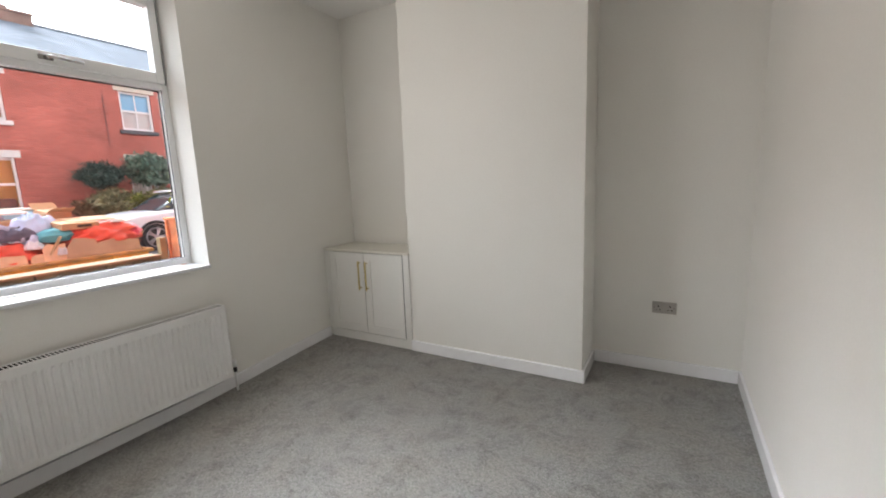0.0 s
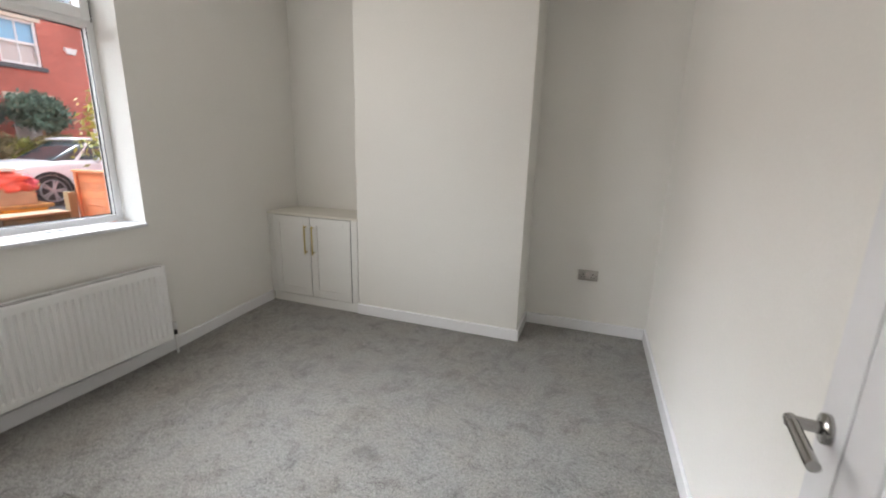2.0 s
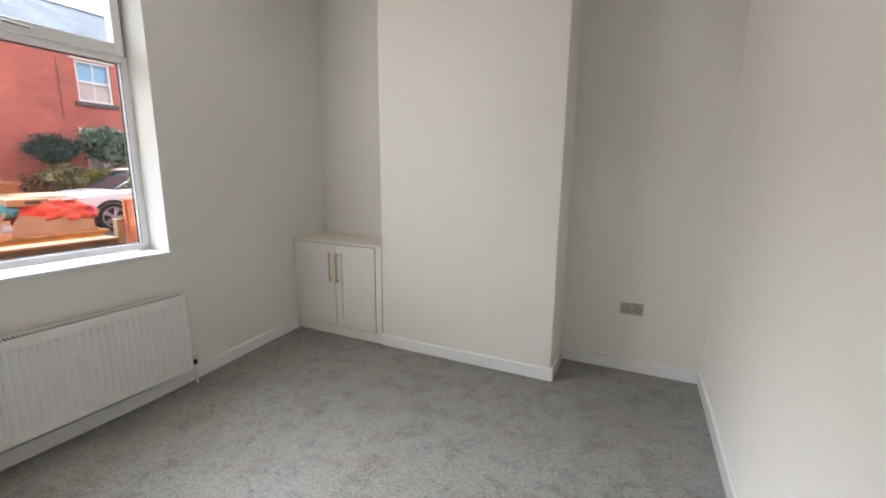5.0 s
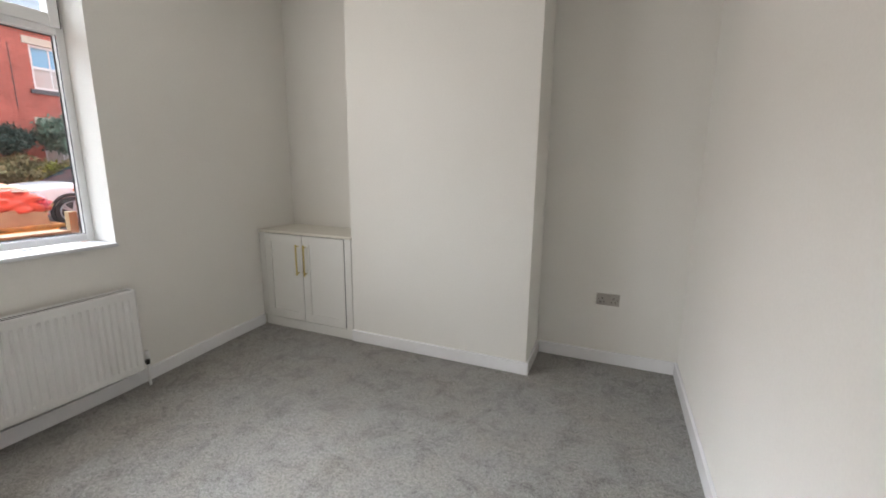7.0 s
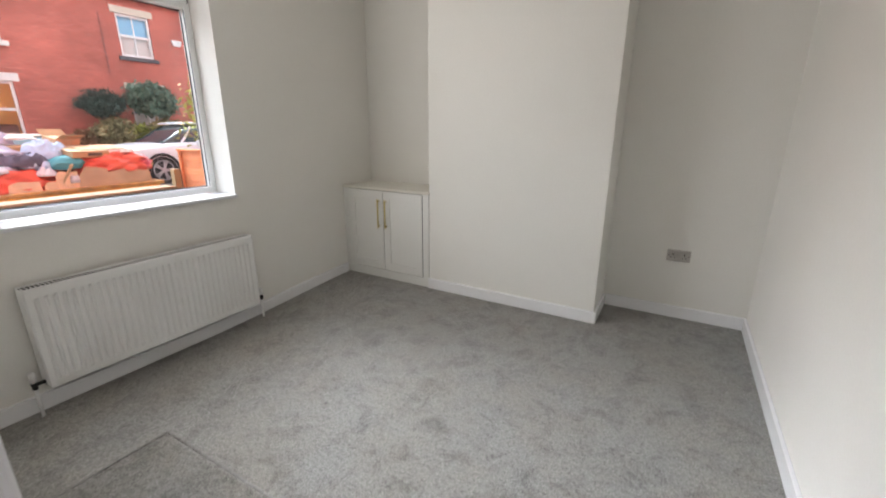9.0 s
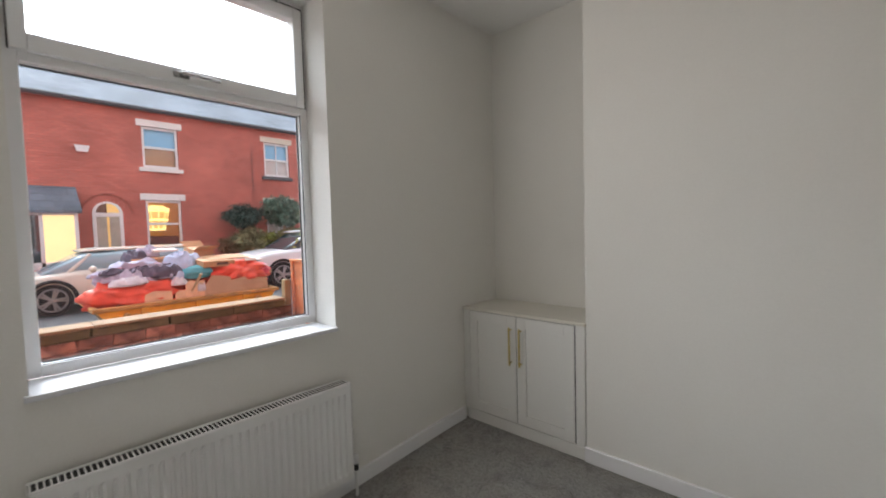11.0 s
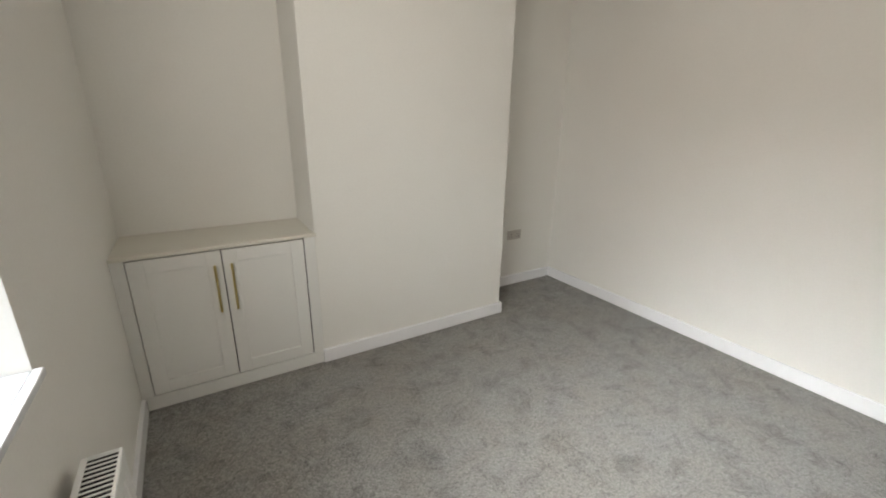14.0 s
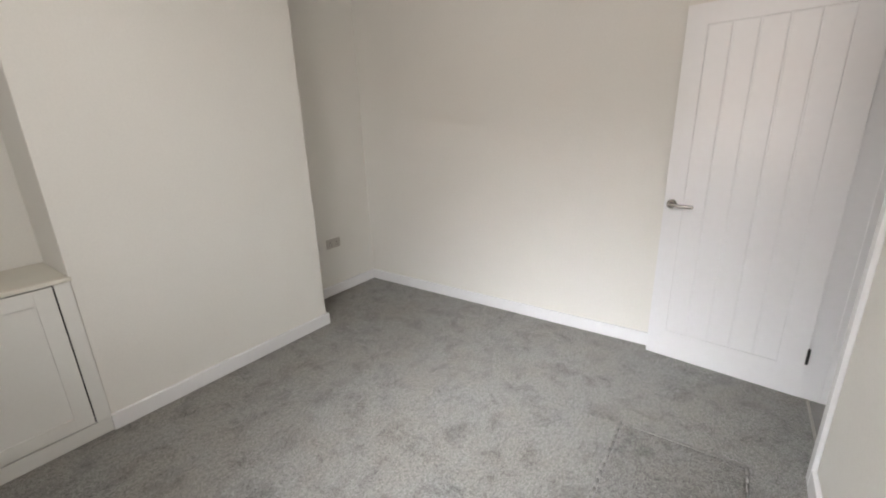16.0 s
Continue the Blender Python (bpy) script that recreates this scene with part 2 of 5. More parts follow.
CARDW = mat("pale cardboard", (0.72, 0.66, 0.6), 0.75, vary=0.07)
INK = mat("printed ink", (0.08, 0.05, 0.04), 0.7)
CLOTHD = mat("dark cloth", (0.10, 0.09, 0.13), 0.9, vary=0.3, grain=8, bump=0.5, depth=0.02)
CLOTHL = mat("lilac cloth", (0.45, 0.45, 0.57), 0.9, vary=0.2, grain=8, bump=0.5, depth=0.02)
CLOTHS = mat("pale blue sheet", (0.45, 0.54, 0.71), 0.85, vary=0.15, grain=8, bump=0.5, depth=0.02)
CLOTHW = mat("white cloth", (0.63, 0.63, 0.68), 0.85, vary=0.12, grain=8, bump=0.5, depth=0.02)
CARW = mat("white car paint", (0.78, 0.79, 0.82), 0.18, vary=0.02, bump=0.0)
# A white car's paint, with the cream light on it put into the colour.
CARC = mat("white car paint with cream light", (0.76, 0.71, 0.63), 0.2, vary=0.02, bump=0.0)
# The sky mirrored in the hatchback's windows is put into this blue base.
CARGLASS_SKY = mat("car glass with painted sky reflection", (0.30, 0.44, 0.52), 0.08, spec=0.9, vary=0.0, bump=0.0)
CARGLASS = mat("tinted car glass", (0.03, 0.05, 0.06), 0.05, spec=0.9, vary=0.0, bump=0.0)
TYRE = mat("tyre rubber", (0.025, 0.025, 0.027), 0.8)
ALLOY = mat("alloy wheel", (0.5, 0.5, 0.52), 0.3, 0.9)
LENS = mat("headlamp lens", (0.55, 0.58, 0.62), 0.1, spec=0.8)
LEAF_DARK = mat("dark evergreen leaf", (0.045, 0.085, 0.07), 0.6, vary=0.5, grain=4, stain=3)
LEAF_SPIKY = mat("blue-green spiky leaf", (0.12, 0.20, 0.15), 0.5, vary=0.6, grain=5, stain=3)
LEAF_OLIVE = mat("olive-brown leaf", (0.29, 0.27, 0.14), 0.6, vary=0.6, grain=4, stain=3)
LEAF_MID = mat("olive leaf", (0.22, 0.23, 0.07), 0.6, vary=0.5, grain=4, stain=3)
LEAF_YELLOW = mat("yellowing leaf", (0.34, 0.38, 0.07), 0.6, vary=0.45, grain=4, stain=3)
LEAF_RUST = mat("rust-brown leaf", (0.20, 0.11, 0.055), 0.7, vary=0.4, grain=4, stain=3)
BARK = mat("red-brown bark", (0.34, 0.195, 0.115), 0.9, vary=0.3, grain=20, stain=4, bump=0.8, depth=0.02)
OLD_BRICK = mat("weathered chimney brick", (0.30, 0.20, 0.165), 0.9, vary=0.3, grain=9, stain=3)
PLASTIC_W = mat("white plastic", (0.75, 0.75, 0.75), 0.4)


# ---- mesh helpers ----
def box(bm, x0, x1, y0, y1, z0, z1):
    v = [bm.verts.new(p) for p in ((x0, y0, z0), (x1, y0, z0), (x1, y1, z0), (x0, y1, z0), (x0, y0, z1), (x1, y0, z1), (x1, y1, z1), (x0, y1, z1))]
    for f in ((0, 3, 2, 1), (4, 5, 6, 7), (0, 1, 5, 4), (1, 2, 6, 5), (2, 3, 7, 6), (3, 0, 4, 7)):
        bm.faces.new([v[i] for i in f])
    return v


def boxes(*sizes, bevel=0.0, seg=1):
    bm = bmesh.new()
    for s in sizes:
        box(bm, *s)
    if bevel:
        bmesh.ops.bevel(bm, geom=bm.edges[:], offset=bevel, segments=seg, affect="EDGES", profile=0.5)
    return bm


def tube(bm, a, b, r, r2=None, n=14):
    a, b = Vector(a), Vector(b)
    m = Matrix.Translation((a + b) / 2) @ (b - a).to_track_quat("Z", "Y").to_matrix().to_4x4()
    bmesh.ops.create_cone(bm, cap_ends=True, segments=n, radius1=r, radius2=r if r2 is None else r2, depth=(b - a).length, matrix=m)
    return bm


def prism(profile, axis, a, b):
    """A closed outline in the two other axes, drawn out along one axis from a to b."""
    bm = bmesh.new()
    put = {"x": lambda u, v, w: (w, u, v), "y": lambda u, v, w: (u, w, v), "z": lambda u, v, w: (u, v, w)}[axis]
    lo = [bm.verts.new(put(u, v, a)) for u, v in profile]
    hi = [bm.verts.new(put(u, v, b)) for u, v in profile]
    bm.faces.new(lo)
    bm.faces.new(hi[::-1])
    k = len(profile)
    for i in range(k):
        bm.faces.new((lo[i], hi[i], hi[(i + 1) % k], lo[(i + 1) % k]))
    bmesh.ops.recalc_face_normals(bm, faces=bm.faces[:])
    return bm


def mesh_of(name, bm, material, smooth=False):
    me = bpy.data.meshes.new(name)
    bm.normal_update()
    bm.to_mesh(me)
    bm.free()
    for m in material if isinstance(material, (list, tuple)) else (material,):
        me.materials.append(m)
    if smooth:
        me.shade_smooth()
    return me


def part(name, bm, material, parent=None, label="", smooth=False):
    ob = new(name, mesh_of(name, bm, material, smooth))
    if parent:
        ob.parent = parent
    return tagged(ob, label)


def thing(name, label, category, at=(0, 0, 0), group="", kind=""):
    ob = new(name)
    ob.matrix_world = Matrix.Translation(at)
    ob.empty_display_size = 0.1
    return tagged(ob, label, category, group, kind)


def structure(name, bm, material, label, category, smooth=False):
    return tagged(part(name, bm, material, None, label, smooth), "", category, "", "structure")


# ---- the room ----
XW, XR, YF, YB, ZC = -2.40, 0.832, 3.30, 0.04, 2.912   # window wall, far side wall, alcove backs, doorway wall, ceiling
WY0, WY1, WZ0, WZ1 = 0.620, 1.802, 0.872, 2.662        # window opening
CB0, CB1, CBY = -1.475, -0.104, 2.890                  # chimney breast
DX0, DX1, DZ = 0.035, 0.668, 2.03                      # doorway
XO = XW - 0.274                                        # outer face of the front wall



def dip(x, y):
    """The old floor sags towards the window wall."""
    u, v = min(max((-1.45 - x) / 0.95, 0), 1), min(max((3.0 - y) / 1.6, 0), 1)
    return -0.060 * u * u * (3 - 2 * u) * v * v * (3 - 2 * v)


floor_bm = bmesh.new()
bmesh.ops.create_grid(floor_bm, x_segments=64, y_segments=64, size=0.5)
for v in floor_bm.verts:
    v.co.x, v.co.y = (XW + XR) / 2 + v.co.x * (XR - XW), (YF - 0.002) / 2 + v.co.y * (YF + 0.002)
    v.co.z = dip(v.co.x, v.co.y)
edge = bmesh.ops.extrude_edge_only(floor_bm, edges=[e for e in floor_bm.edges if e.is_boundary])
for v in edge["geom"]:
    if isinstance(v, bmesh.types.BMVert):
        v.co.z = -0.13
structure("floor", floor_bm, CARPET, "grey cut-pile fitted carpet with trodden patches", "carpet")
structure("ceiling", boxes((XO, XR + 0.1, -1.6, YF + 0.1, ZC, ZC + 0.1)), CEIL, "plain white painted ceiling", "ceiling")
structure("wall_west", boxes((XO, XW, -1.6, WY0, -0.1, ZC), (XO, XW, WY1, YF + 0.1, -0.1, ZC), (XO, XW, WY0, WY1, -0.1, WZ0), (XO, XW, WY0, WY1, WZ1, ZC)), WALL, "white painted plaster wall around the window", "wall")
structure("front_brick_skin", boxes((XO - 0.022, XO, -12, WY0 - 0.006, -0.1, 6.0), (XO - 0.022, XO, WY1 + 0.006, 14, -0.1, 6.0), (XO - 0.022, XO, WY0 - 0.006, WY1 + 0.006, -0.1, WZ0 - 0.06), (XO - 0.022, XO, WY0 - 0.006, WY1 + 0.006, WZ1 - 0.02, 6.0)), BRICK, "red brick outer face of the front wall", "wall")
structure("wall_north", boxes((XW, XR + 0.1, YF, YF + 0.1, -0.1, ZC)), WALL, "white painted plaster wall behind the alcoves", "wall")
structure("wall_east", boxes((XR, XR + 0.1, -1.6, YF, -0.1, ZC)), WALL, "plain white painted plaster side wall", "wall")
structure("wall_south", boxes((XW, DX0 - 0.025, -0.11, YB, -0.1, ZC), (DX1 + 0.025, XR, -0.11, YB, -0.1, ZC), (DX0 - 0.025, DX1 + 0.025, -0.11, YB, DZ + 0.025, ZC)), WALL, "white painted plaster wall with the doorway", "wall")
structure("chimney_breast", boxes((CB0, CB1, CBY, YF, -0.05, ZC), bevel=0.004, seg=2), WALL, "white painted chimney breast without a fireplace", "chimney breast")
structure("hall_wall_south", boxes((XW, XR, -1.6, -1.5, -0.1, ZC)), WALL, "plain white painted hallway wall", "wall")
structure("hall_floor", boxes((XW, XR, -1.5, -0.002, -0.08, -0.004)), VINYL, "grey patterned vinyl hallway floor", "floor")


def skirting(name, bm, label="white painted square-edged skirting board"):
    return structure(name, bm, GLOSS, label, "skirting")


SH, ST = 0.090, 0.018
skirt = bmesh.new()
for k in range(24):
    box(skirt, XW, XW + ST, YB + (2.872 - YB) * k / 24, YB + (2.872 - YB) * (k + 1) / 24, -0.12, 0.0)
bmesh.ops.remove_doubles(skirt, verts=skirt.verts[:], dist=0.0005)
bmesh.ops.delete(skirt, geom=[f for f in skirt.faces if abs(f.normal.y) > 0.9 and YB + 0.01 < f.calc_center_median().y < 2.86], context="FACES")
for v in skirt.verts:
    if v.co.z > -0.05:
        v.co.z = SH - 0.004 + dip(XW, v.co.y)
skirting("baseboard_west", skirt)
skirting("baseboard_breast", boxes((CB0 - 0.004, CB1 + ST, CBY - ST, CBY, 0.0, SH), bevel=0.003))
skirting("baseboard_return", boxes((CB1, CB1 + ST, CBY + 0.001, YF - ST, 0.0, SH), bevel=0.003))
skirting("baseboard_north", boxes((CB1 + ST, XR - ST, YF - ST, YF, 0.0, SH), bevel=0.003))
skirting("baseboard_east", boxes((XR - ST, XR, YB + 0.02, YF, 0.0, SH), bevel=0.003))
skirting("baseboard_south", boxes((XW + ST, DX0 - 0.068, YB, YB + ST, -0.09, SH), bevel=0.003))

# door lining and architraves
trim = structure("door_frame", boxes((DX0 - 0.025, DX0, -0.112, YB + 0.001, -0.004, DZ), (DX1, DX1 + 0.025, -0.112, YB + 0.001, -0.004, DZ), (DX0 - 0.025, DX1 + 0.025, -0.112, YB + 0.001, DZ, DZ + 0.025), bevel=0.002), GLOSS, "white gloss painted door lining", "door frame")
part("door_stop", boxes((DX0, DX0 + 0.010, -0.045, 0.002, -0.004, DZ), (DX1 - 0.004, DX1, -0.085, -0.05, -0.004, DZ), (DX0 + 0.012, DX1 - 0.012, -0.045, 0.002, DZ - 0.012, DZ), bevel=0.002), GLOSS, trim)
part("architrave", boxes((DX0 - 0.066, DX0 - 0.006, YB, YB + 0.018, 0.0, DZ + 0.066), bevel=0.006, seg=3), GLOSS, trim)
part("architrave", boxes((DX1 + 0.006, DX1 + 0.066, YB, YB + 0.018, 0.0, DZ + 0.066), bevel=0.006, seg=3), GLOSS, trim)
part("architrave", boxes((DX0 - 0.006, DX1 + 0.006, YB, YB + 0.018, DZ + 0.006, DZ + 0.066), bevel=0.006, seg=3), GLOSS, trim)
part("threshold", boxes((DX0 + 0.002, DX1 - 0.002, -0.010, 0.002, -0.006, 0.003), bevel=0.002), STEEL, trim, "metal carpet threshold strip")

# curved lines of the hallway vinyl
hall = bmesh.new()
for cx in np.arange(-0.6, 0.9, 0.3):
    for cy in np.arange(-1.4, 0.1, 0.3):
        pts = [(cx + 0.15 * math.cos(a) * (1 - 0.35 * abs(math.sin(2 * a))), cy - 0.06 + 0.15 * math.sin(a) * (1 - 0.35 * abs(math.sin(2 * a)))) for a in np.linspace(0, 2 * math.pi, 25)]
        for (xa, ya), (xb, yb) in zip(pts, pts[1:]):
            if max(ya, yb) < -0.012 and DX0 - 0.4 < xa < XR - 0.02 and xb < XR - 0.02:
                w = Vector((ya - yb, xb - xa, 0)).normalized() * 0.005
                q = [bm_v for bm_v in (Vector((xa, ya, -0.0025)) - w, Vector((xb, yb, -0.0025)) - w, Vector((xb, yb, -0.0025)) + w, Vector((xa, ya, -0.0025)) + w)]
                hall.faces.new([hall.verts.new(p) for p in q])
structure("hall_floor_pattern", hall, VINYL_LINE, "white curved lines printed on grey vinyl", "floor")

# carpet offcut laid as a mat
mat_bm = bmesh.new()
nx, ny = 80, 26
grid = [[mat_bm.verts.new((-1.57 + 1.515 * i / nx + 0.003 * noise.noise((i * 0.9, j * 0.9, 3)), 0.255 + 0.505 * j / ny + 0.003 * noise.noise((i * 0.9, j * 0.9, 8)), 0.013 + 0.0015 * noise.noise((i * 0.5, j * 0.5, 1)))) for j in range(ny + 1)] for i in range(nx + 1)]
for i in range(nx):
    for j in range(ny):
        mat_bm.faces.new((grid[i][j], grid[i + 1][j], grid[i + 1][j + 1], grid[i][j + 1]))
for v in mat_bm.verts:
    if v.is_boundary:
        v.co = (min(max(v.co.x, -1.568), -0.057), min(max(v.co.y, 0.257), 0.758), 0.011)
    v.co.z += dip(v.co.x, v.co.y)
rim = [e for e in mat_bm.edges if e.is_boundary]
ext = bmesh.ops.extrude_edge_only(mat_bm, edges=rim)
for v in ext["geom"]:
    if isinstance(v, bmesh.types.BMVert):
        v.co.z = 0.0005 + dip(v.co.x, v.co.y)
door_mat = tagged(part("door_mat", mat_bm, CARPET2, None, "offcut of grey carpet laid by the door", True), "", "mat")
rim_bm = bmesh.new()
corners = [(-1.57, 0.255), (-0.055, 0.255), (-0.055, 0.76), (-1.57, 0.76)]
for (xa, ya), (xb, yb) in zip(corners, corners[1:] + corners[:1]):
    n = 30 if abs(xb - xa) > 1 else 10
    ring = [(xa + (xb - xa) * k / n, ya + (yb - ya) * k / n) for k in range(n + 1)]
    for p, q in zip(ring, ring[1:]):
        tube(rim_bm, (*p, 0.0105 + dip(*p)), (*q, 0.0105 + dip(*q)), 0.0068, None, 8)
part("edge_binding", rim_bm, BINDING, door_mat, "grey rolled carpet edging", True)

# ---- window ----
FX0, FX1 = -2.672, -2.606    # window frame, outer and inner face
win = structure("window_1", boxes((FX0, FX1, WY0, WY0 + 0.045, WZ0 + 0.02, WZ1), (FX0, FX1, WY1 - 0.038, WY1, WZ0 + 0.02, WZ1), (FX0, FX1, WY0 + 0.045, WY1 - 0.038, WZ0 + 0.02, 0.935), (FX0, FX1, WY0 + 0.045, WY1 - 0.038, WZ1 - 0.045, WZ1), (FX0, FX1, WY0 + 0.045, WY1 - 0.038, 2.060, 2.105), bevel=0.004, seg=2), UPVC, "white plastic window with an opening top light", "window")
sash = part("sash", boxes((FX0 + 0.01, FX1 + 0.014, WY0 + 0.022, WY0 + 0.072, 2.096, 2.628), (FX0 + 0.01, FX1 + 0.014, WY1 - 0.068, WY1 - 0.018, 2.096, 2.628), (FX0 + 0.01, FX1 + 0.014, WY0 + 0.072, WY1 - 0.068, 2.096, 2.164), (FX0 + 0.01, FX1 + 0.014, WY0 + 0.072, WY1 - 0.068, 2.565, 2.628), bevel=0.005, seg=2), UPVC, win)
part("gasket", boxes((FX0 + 0.0165, FX0 + 0.022, WY1 - 0.044, WY1 - 0.038, 0.935, 2.06), (FX0 + 0.0165, FX0 + 0.022, WY0 + 0.05, WY1 - 0.044, 0.935, 0.941), (FX0 + 0.0165, FX0 + 0.022, WY0 + 0.05, WY1 - 0.044, 2.053, 2.06)), GASKET, win, "black rubber glazing gasket")
part("gasket", boxes((FX1 - 0.013, FX1 - 0.007, WY1 - 0.0405, WY1 - 0.038, 0.935, 2.06), (FX1 - 0.013, FX1 - 0.007, WY0 + 0.05, WY1 - 0.0405, 0.935, 0.9375)), GASKET, win, "thin black bead line")
part("gasket", boxes((FX1 + 0.002, FX1 + 0.012, WY0 + 0.018, WY0 + 0.022, 2.096, 2.63), (FX1 + 0.002, FX1 + 0.0135, WY0 + 0.02, WY1 - 0.016, 2.628, 2.634), (FX1 + 0.002, FX1 + 0.0125, WY1 - 0.018, WY1 - 0.014, 2.096, 2.63)), GASKET, win)
for z0, z1, y0, y1, x in ((0.938, 2.058, WY0 + 0.047, WY1 - 0.04, FX0 + 0.016), (2.16, 2.57, WY0 + 0.068, WY1 - 0.064, FX0 + 0.030)):
    pane = part("pane", boxes((x - 0.003, x, y0, y1, z0, z1)), PANE, win, "clear glass pane")
    pane.visible_shadow = False
hb = boxes((FX1 + 0.012, FX1 + 0.022, 1.150, 1.215, 2.118, 2.144), bevel=0.003)
latch = part("window_handle", hb, CHROME, sash, "chrome cockspur window handle")
part("lever", tube(tube(bmesh.new(), (FX1 + 0.02, 1.19, 2.132), (FX1 + 0.045, 1.19, 2.132), 0.009), (FX1 + 0.042, 1.18, 2.134), (FX1 + 0.05, 1.335, 2.126), 0.009, 0.006), CHROME, win, "chrome lever", True)
structure("window_board", boxes((FX1 - 0.002, XW + 0.0005, WY0 + 0.001, WY1 - 0.001, WZ0 + 0.001, WZ0 + 0.018), (XW + 0.0005, XW + 0.022, WY0 - 0.012, WY1 + 0.004, WZ0 - 0.003, WZ0 + 0.019), bevel=0.004, seg=2), BOARD, "white gloss painted window board", "window sill")
structure("outer_sill", boxes((XO - 0.10, FX0 - 0.001, WY0 + 0.013, WY1 - 0.015, WZ0 - 0.055, WZ0 + 0.004), bevel=0.01), STONEW, "white painted stone outer window sill", "window sill")


# ---- radiator ----
def radiator():
    y0, y1, z0, z1, xf = 0.598, 1.804, 0.084, 0.610, -2.280
    r = thing("radiator", "white double-panel convector radiator under the window", "radiator", (-2.33, (y0 + y1) / 2, z0))
    r_in = Matrix.Translation((2.33, -(y0 + y1) / 2, -z0))

    def add(name, bm, m=RAD, parent=r, label="", smooth=False):
        if parent is r:
            bm.transform(r_in)
        return part(name, bm, m, parent, label, smooth)

    for name, face, sgn in (("front_panel", xf, 1), ("rear_panel", xf - 0.085, -1)):
        bm = bmesh.new()
        prof, n = [(y0, face - 0.008 * sgn), (y0 + 0.004, face)], 33
        pitch = (y1 - y0 - 0.05) / n
        for i in range(n):
            b = y0 + 0.025 + i * pitch
            prof += [(b + pitch * 0.08, face), (b + pitch * 0.28, face - 0.010 * sgn), (b + pitch * 0.5, face - 0.010 * sgn), (b + pitch * 0.72, face)]
        prof += [(y1 - 0.004, face), (y1, face - 0.008 * sgn)]
        rows = []
        for z, flat, off in ((z0, 1, 0.008), (z0 + 0.006, 1, 0.0), (z0 + 0.036, 1, 0.0), (z0 + 0.050, 0, 0.0), (z1 - 0.062, 0, 0.0), (z1 - 0.048, 1, 0.0), (z1 - 0.008, 1, 0.0), (z1 - 0.002, 1, 0.008)):
            rows.append([bm.verts.new(((face if flat and 0 < i < len(prof) - 1 else x) - off * sgn, y, z)) for i, (y, x) in enumerate(prof)])
        for ra, rb in zip(rows, rows[1:]):
            for i in range(len(prof) - 1):
                bm.faces.new((ra[i], ra[i + 1], rb[i + 1], rb[i]))
        add(name, bm)
    add("convector_fins", boxes(*[(xf - 0.078, xf - 0.012, y, y + 0.002, z0 + 0.02, z1 - 0.07) for y in np.arange(y0 + 0.03, y1 - 0.02, 0.025)]), RAD)
    grille = [(xf - 0.088, xf - 0.074, y0, y1, z1 - 0.004, z1), (xf - 0.008, xf - 0.001, y0, y1, z1 - 0.004, z1)]
    bars = np.arange(y0 + 0.004, y1 - 0.006, 0.0170)
    add("top_grille", boxes(*grille, *[(xf - 0.074, xf - 0.008, y, y + 0.0042, z1 - 0.003, z1) for y in bars]), RAD, label="slotted white top grille")
    # Added dark sheet, painting the shade seen between the grille bars.
    add("grille_shade", boxes((xf - 0.076, xf - 0.009, y0 + 0.004, y1 - 0.004, z1 - 0.0075, z1 - 0.0035)), SHADOW)
    for y, s in ((y0, -1), (y1, 1)):
        add("side_panel", boxes((xf - 0.088, xf - 0.002, min(y, y + s * 0.003), max(y, y + s * 0.003), z0 + 0.02, z1 - 0.001), bevel=0.0012), RAD)
        yv = y + s * 0.045
        v = add("valve", tube(tube(bmesh.new(), (xf - 0.045, y, z0 + 0.035), (xf - 0.045, yv, z0 + 0.035), 0.009), (xf - 0.045, yv, z0 + 0.012), (xf - 0.045, yv, z0 + 0.052), 0.012), HINGE, label="dark metal lockshield valve", smooth=True)
        part("valve_cap", tube_at(r_in, (xf - 0.045, yv, z0 + 0.05), (xf - 0.045, yv, z0 + 0.10), 0.0145, 0.013), PLASTIC_W, v, "white plastic valve cap", True)
        part("gland_nut", tube_at(r_in, (xf - 0.045, yv, z0 + 0.036), (xf - 0.045, yv, z0 + 0.05), 0.013, 0.013, 6), HINGE, v, "dark gland nut")
        add("pipe", tube(bmesh.new(), (xf - 0.045, yv, -0.10), (xf - 0.045, yv, z0 + 0.014), 0.0085), PLASTIC_W, label="white pipe sleeve", smooth=True)
    for yb in (y0 + 0.15, y1 - 0.18):
        add("wall_bracket", boxes((XW, xf - 0.086, yb, yb + 0.03, z0 + 0.05, z1 - 0.06)), RAD)
    return r


def tube_at(m, a, b, r, r2, n=14):
    bm = tube(bmesh.new(), a, b, r, r2, n)
    bm.transform(m)
    return bm


radiator()


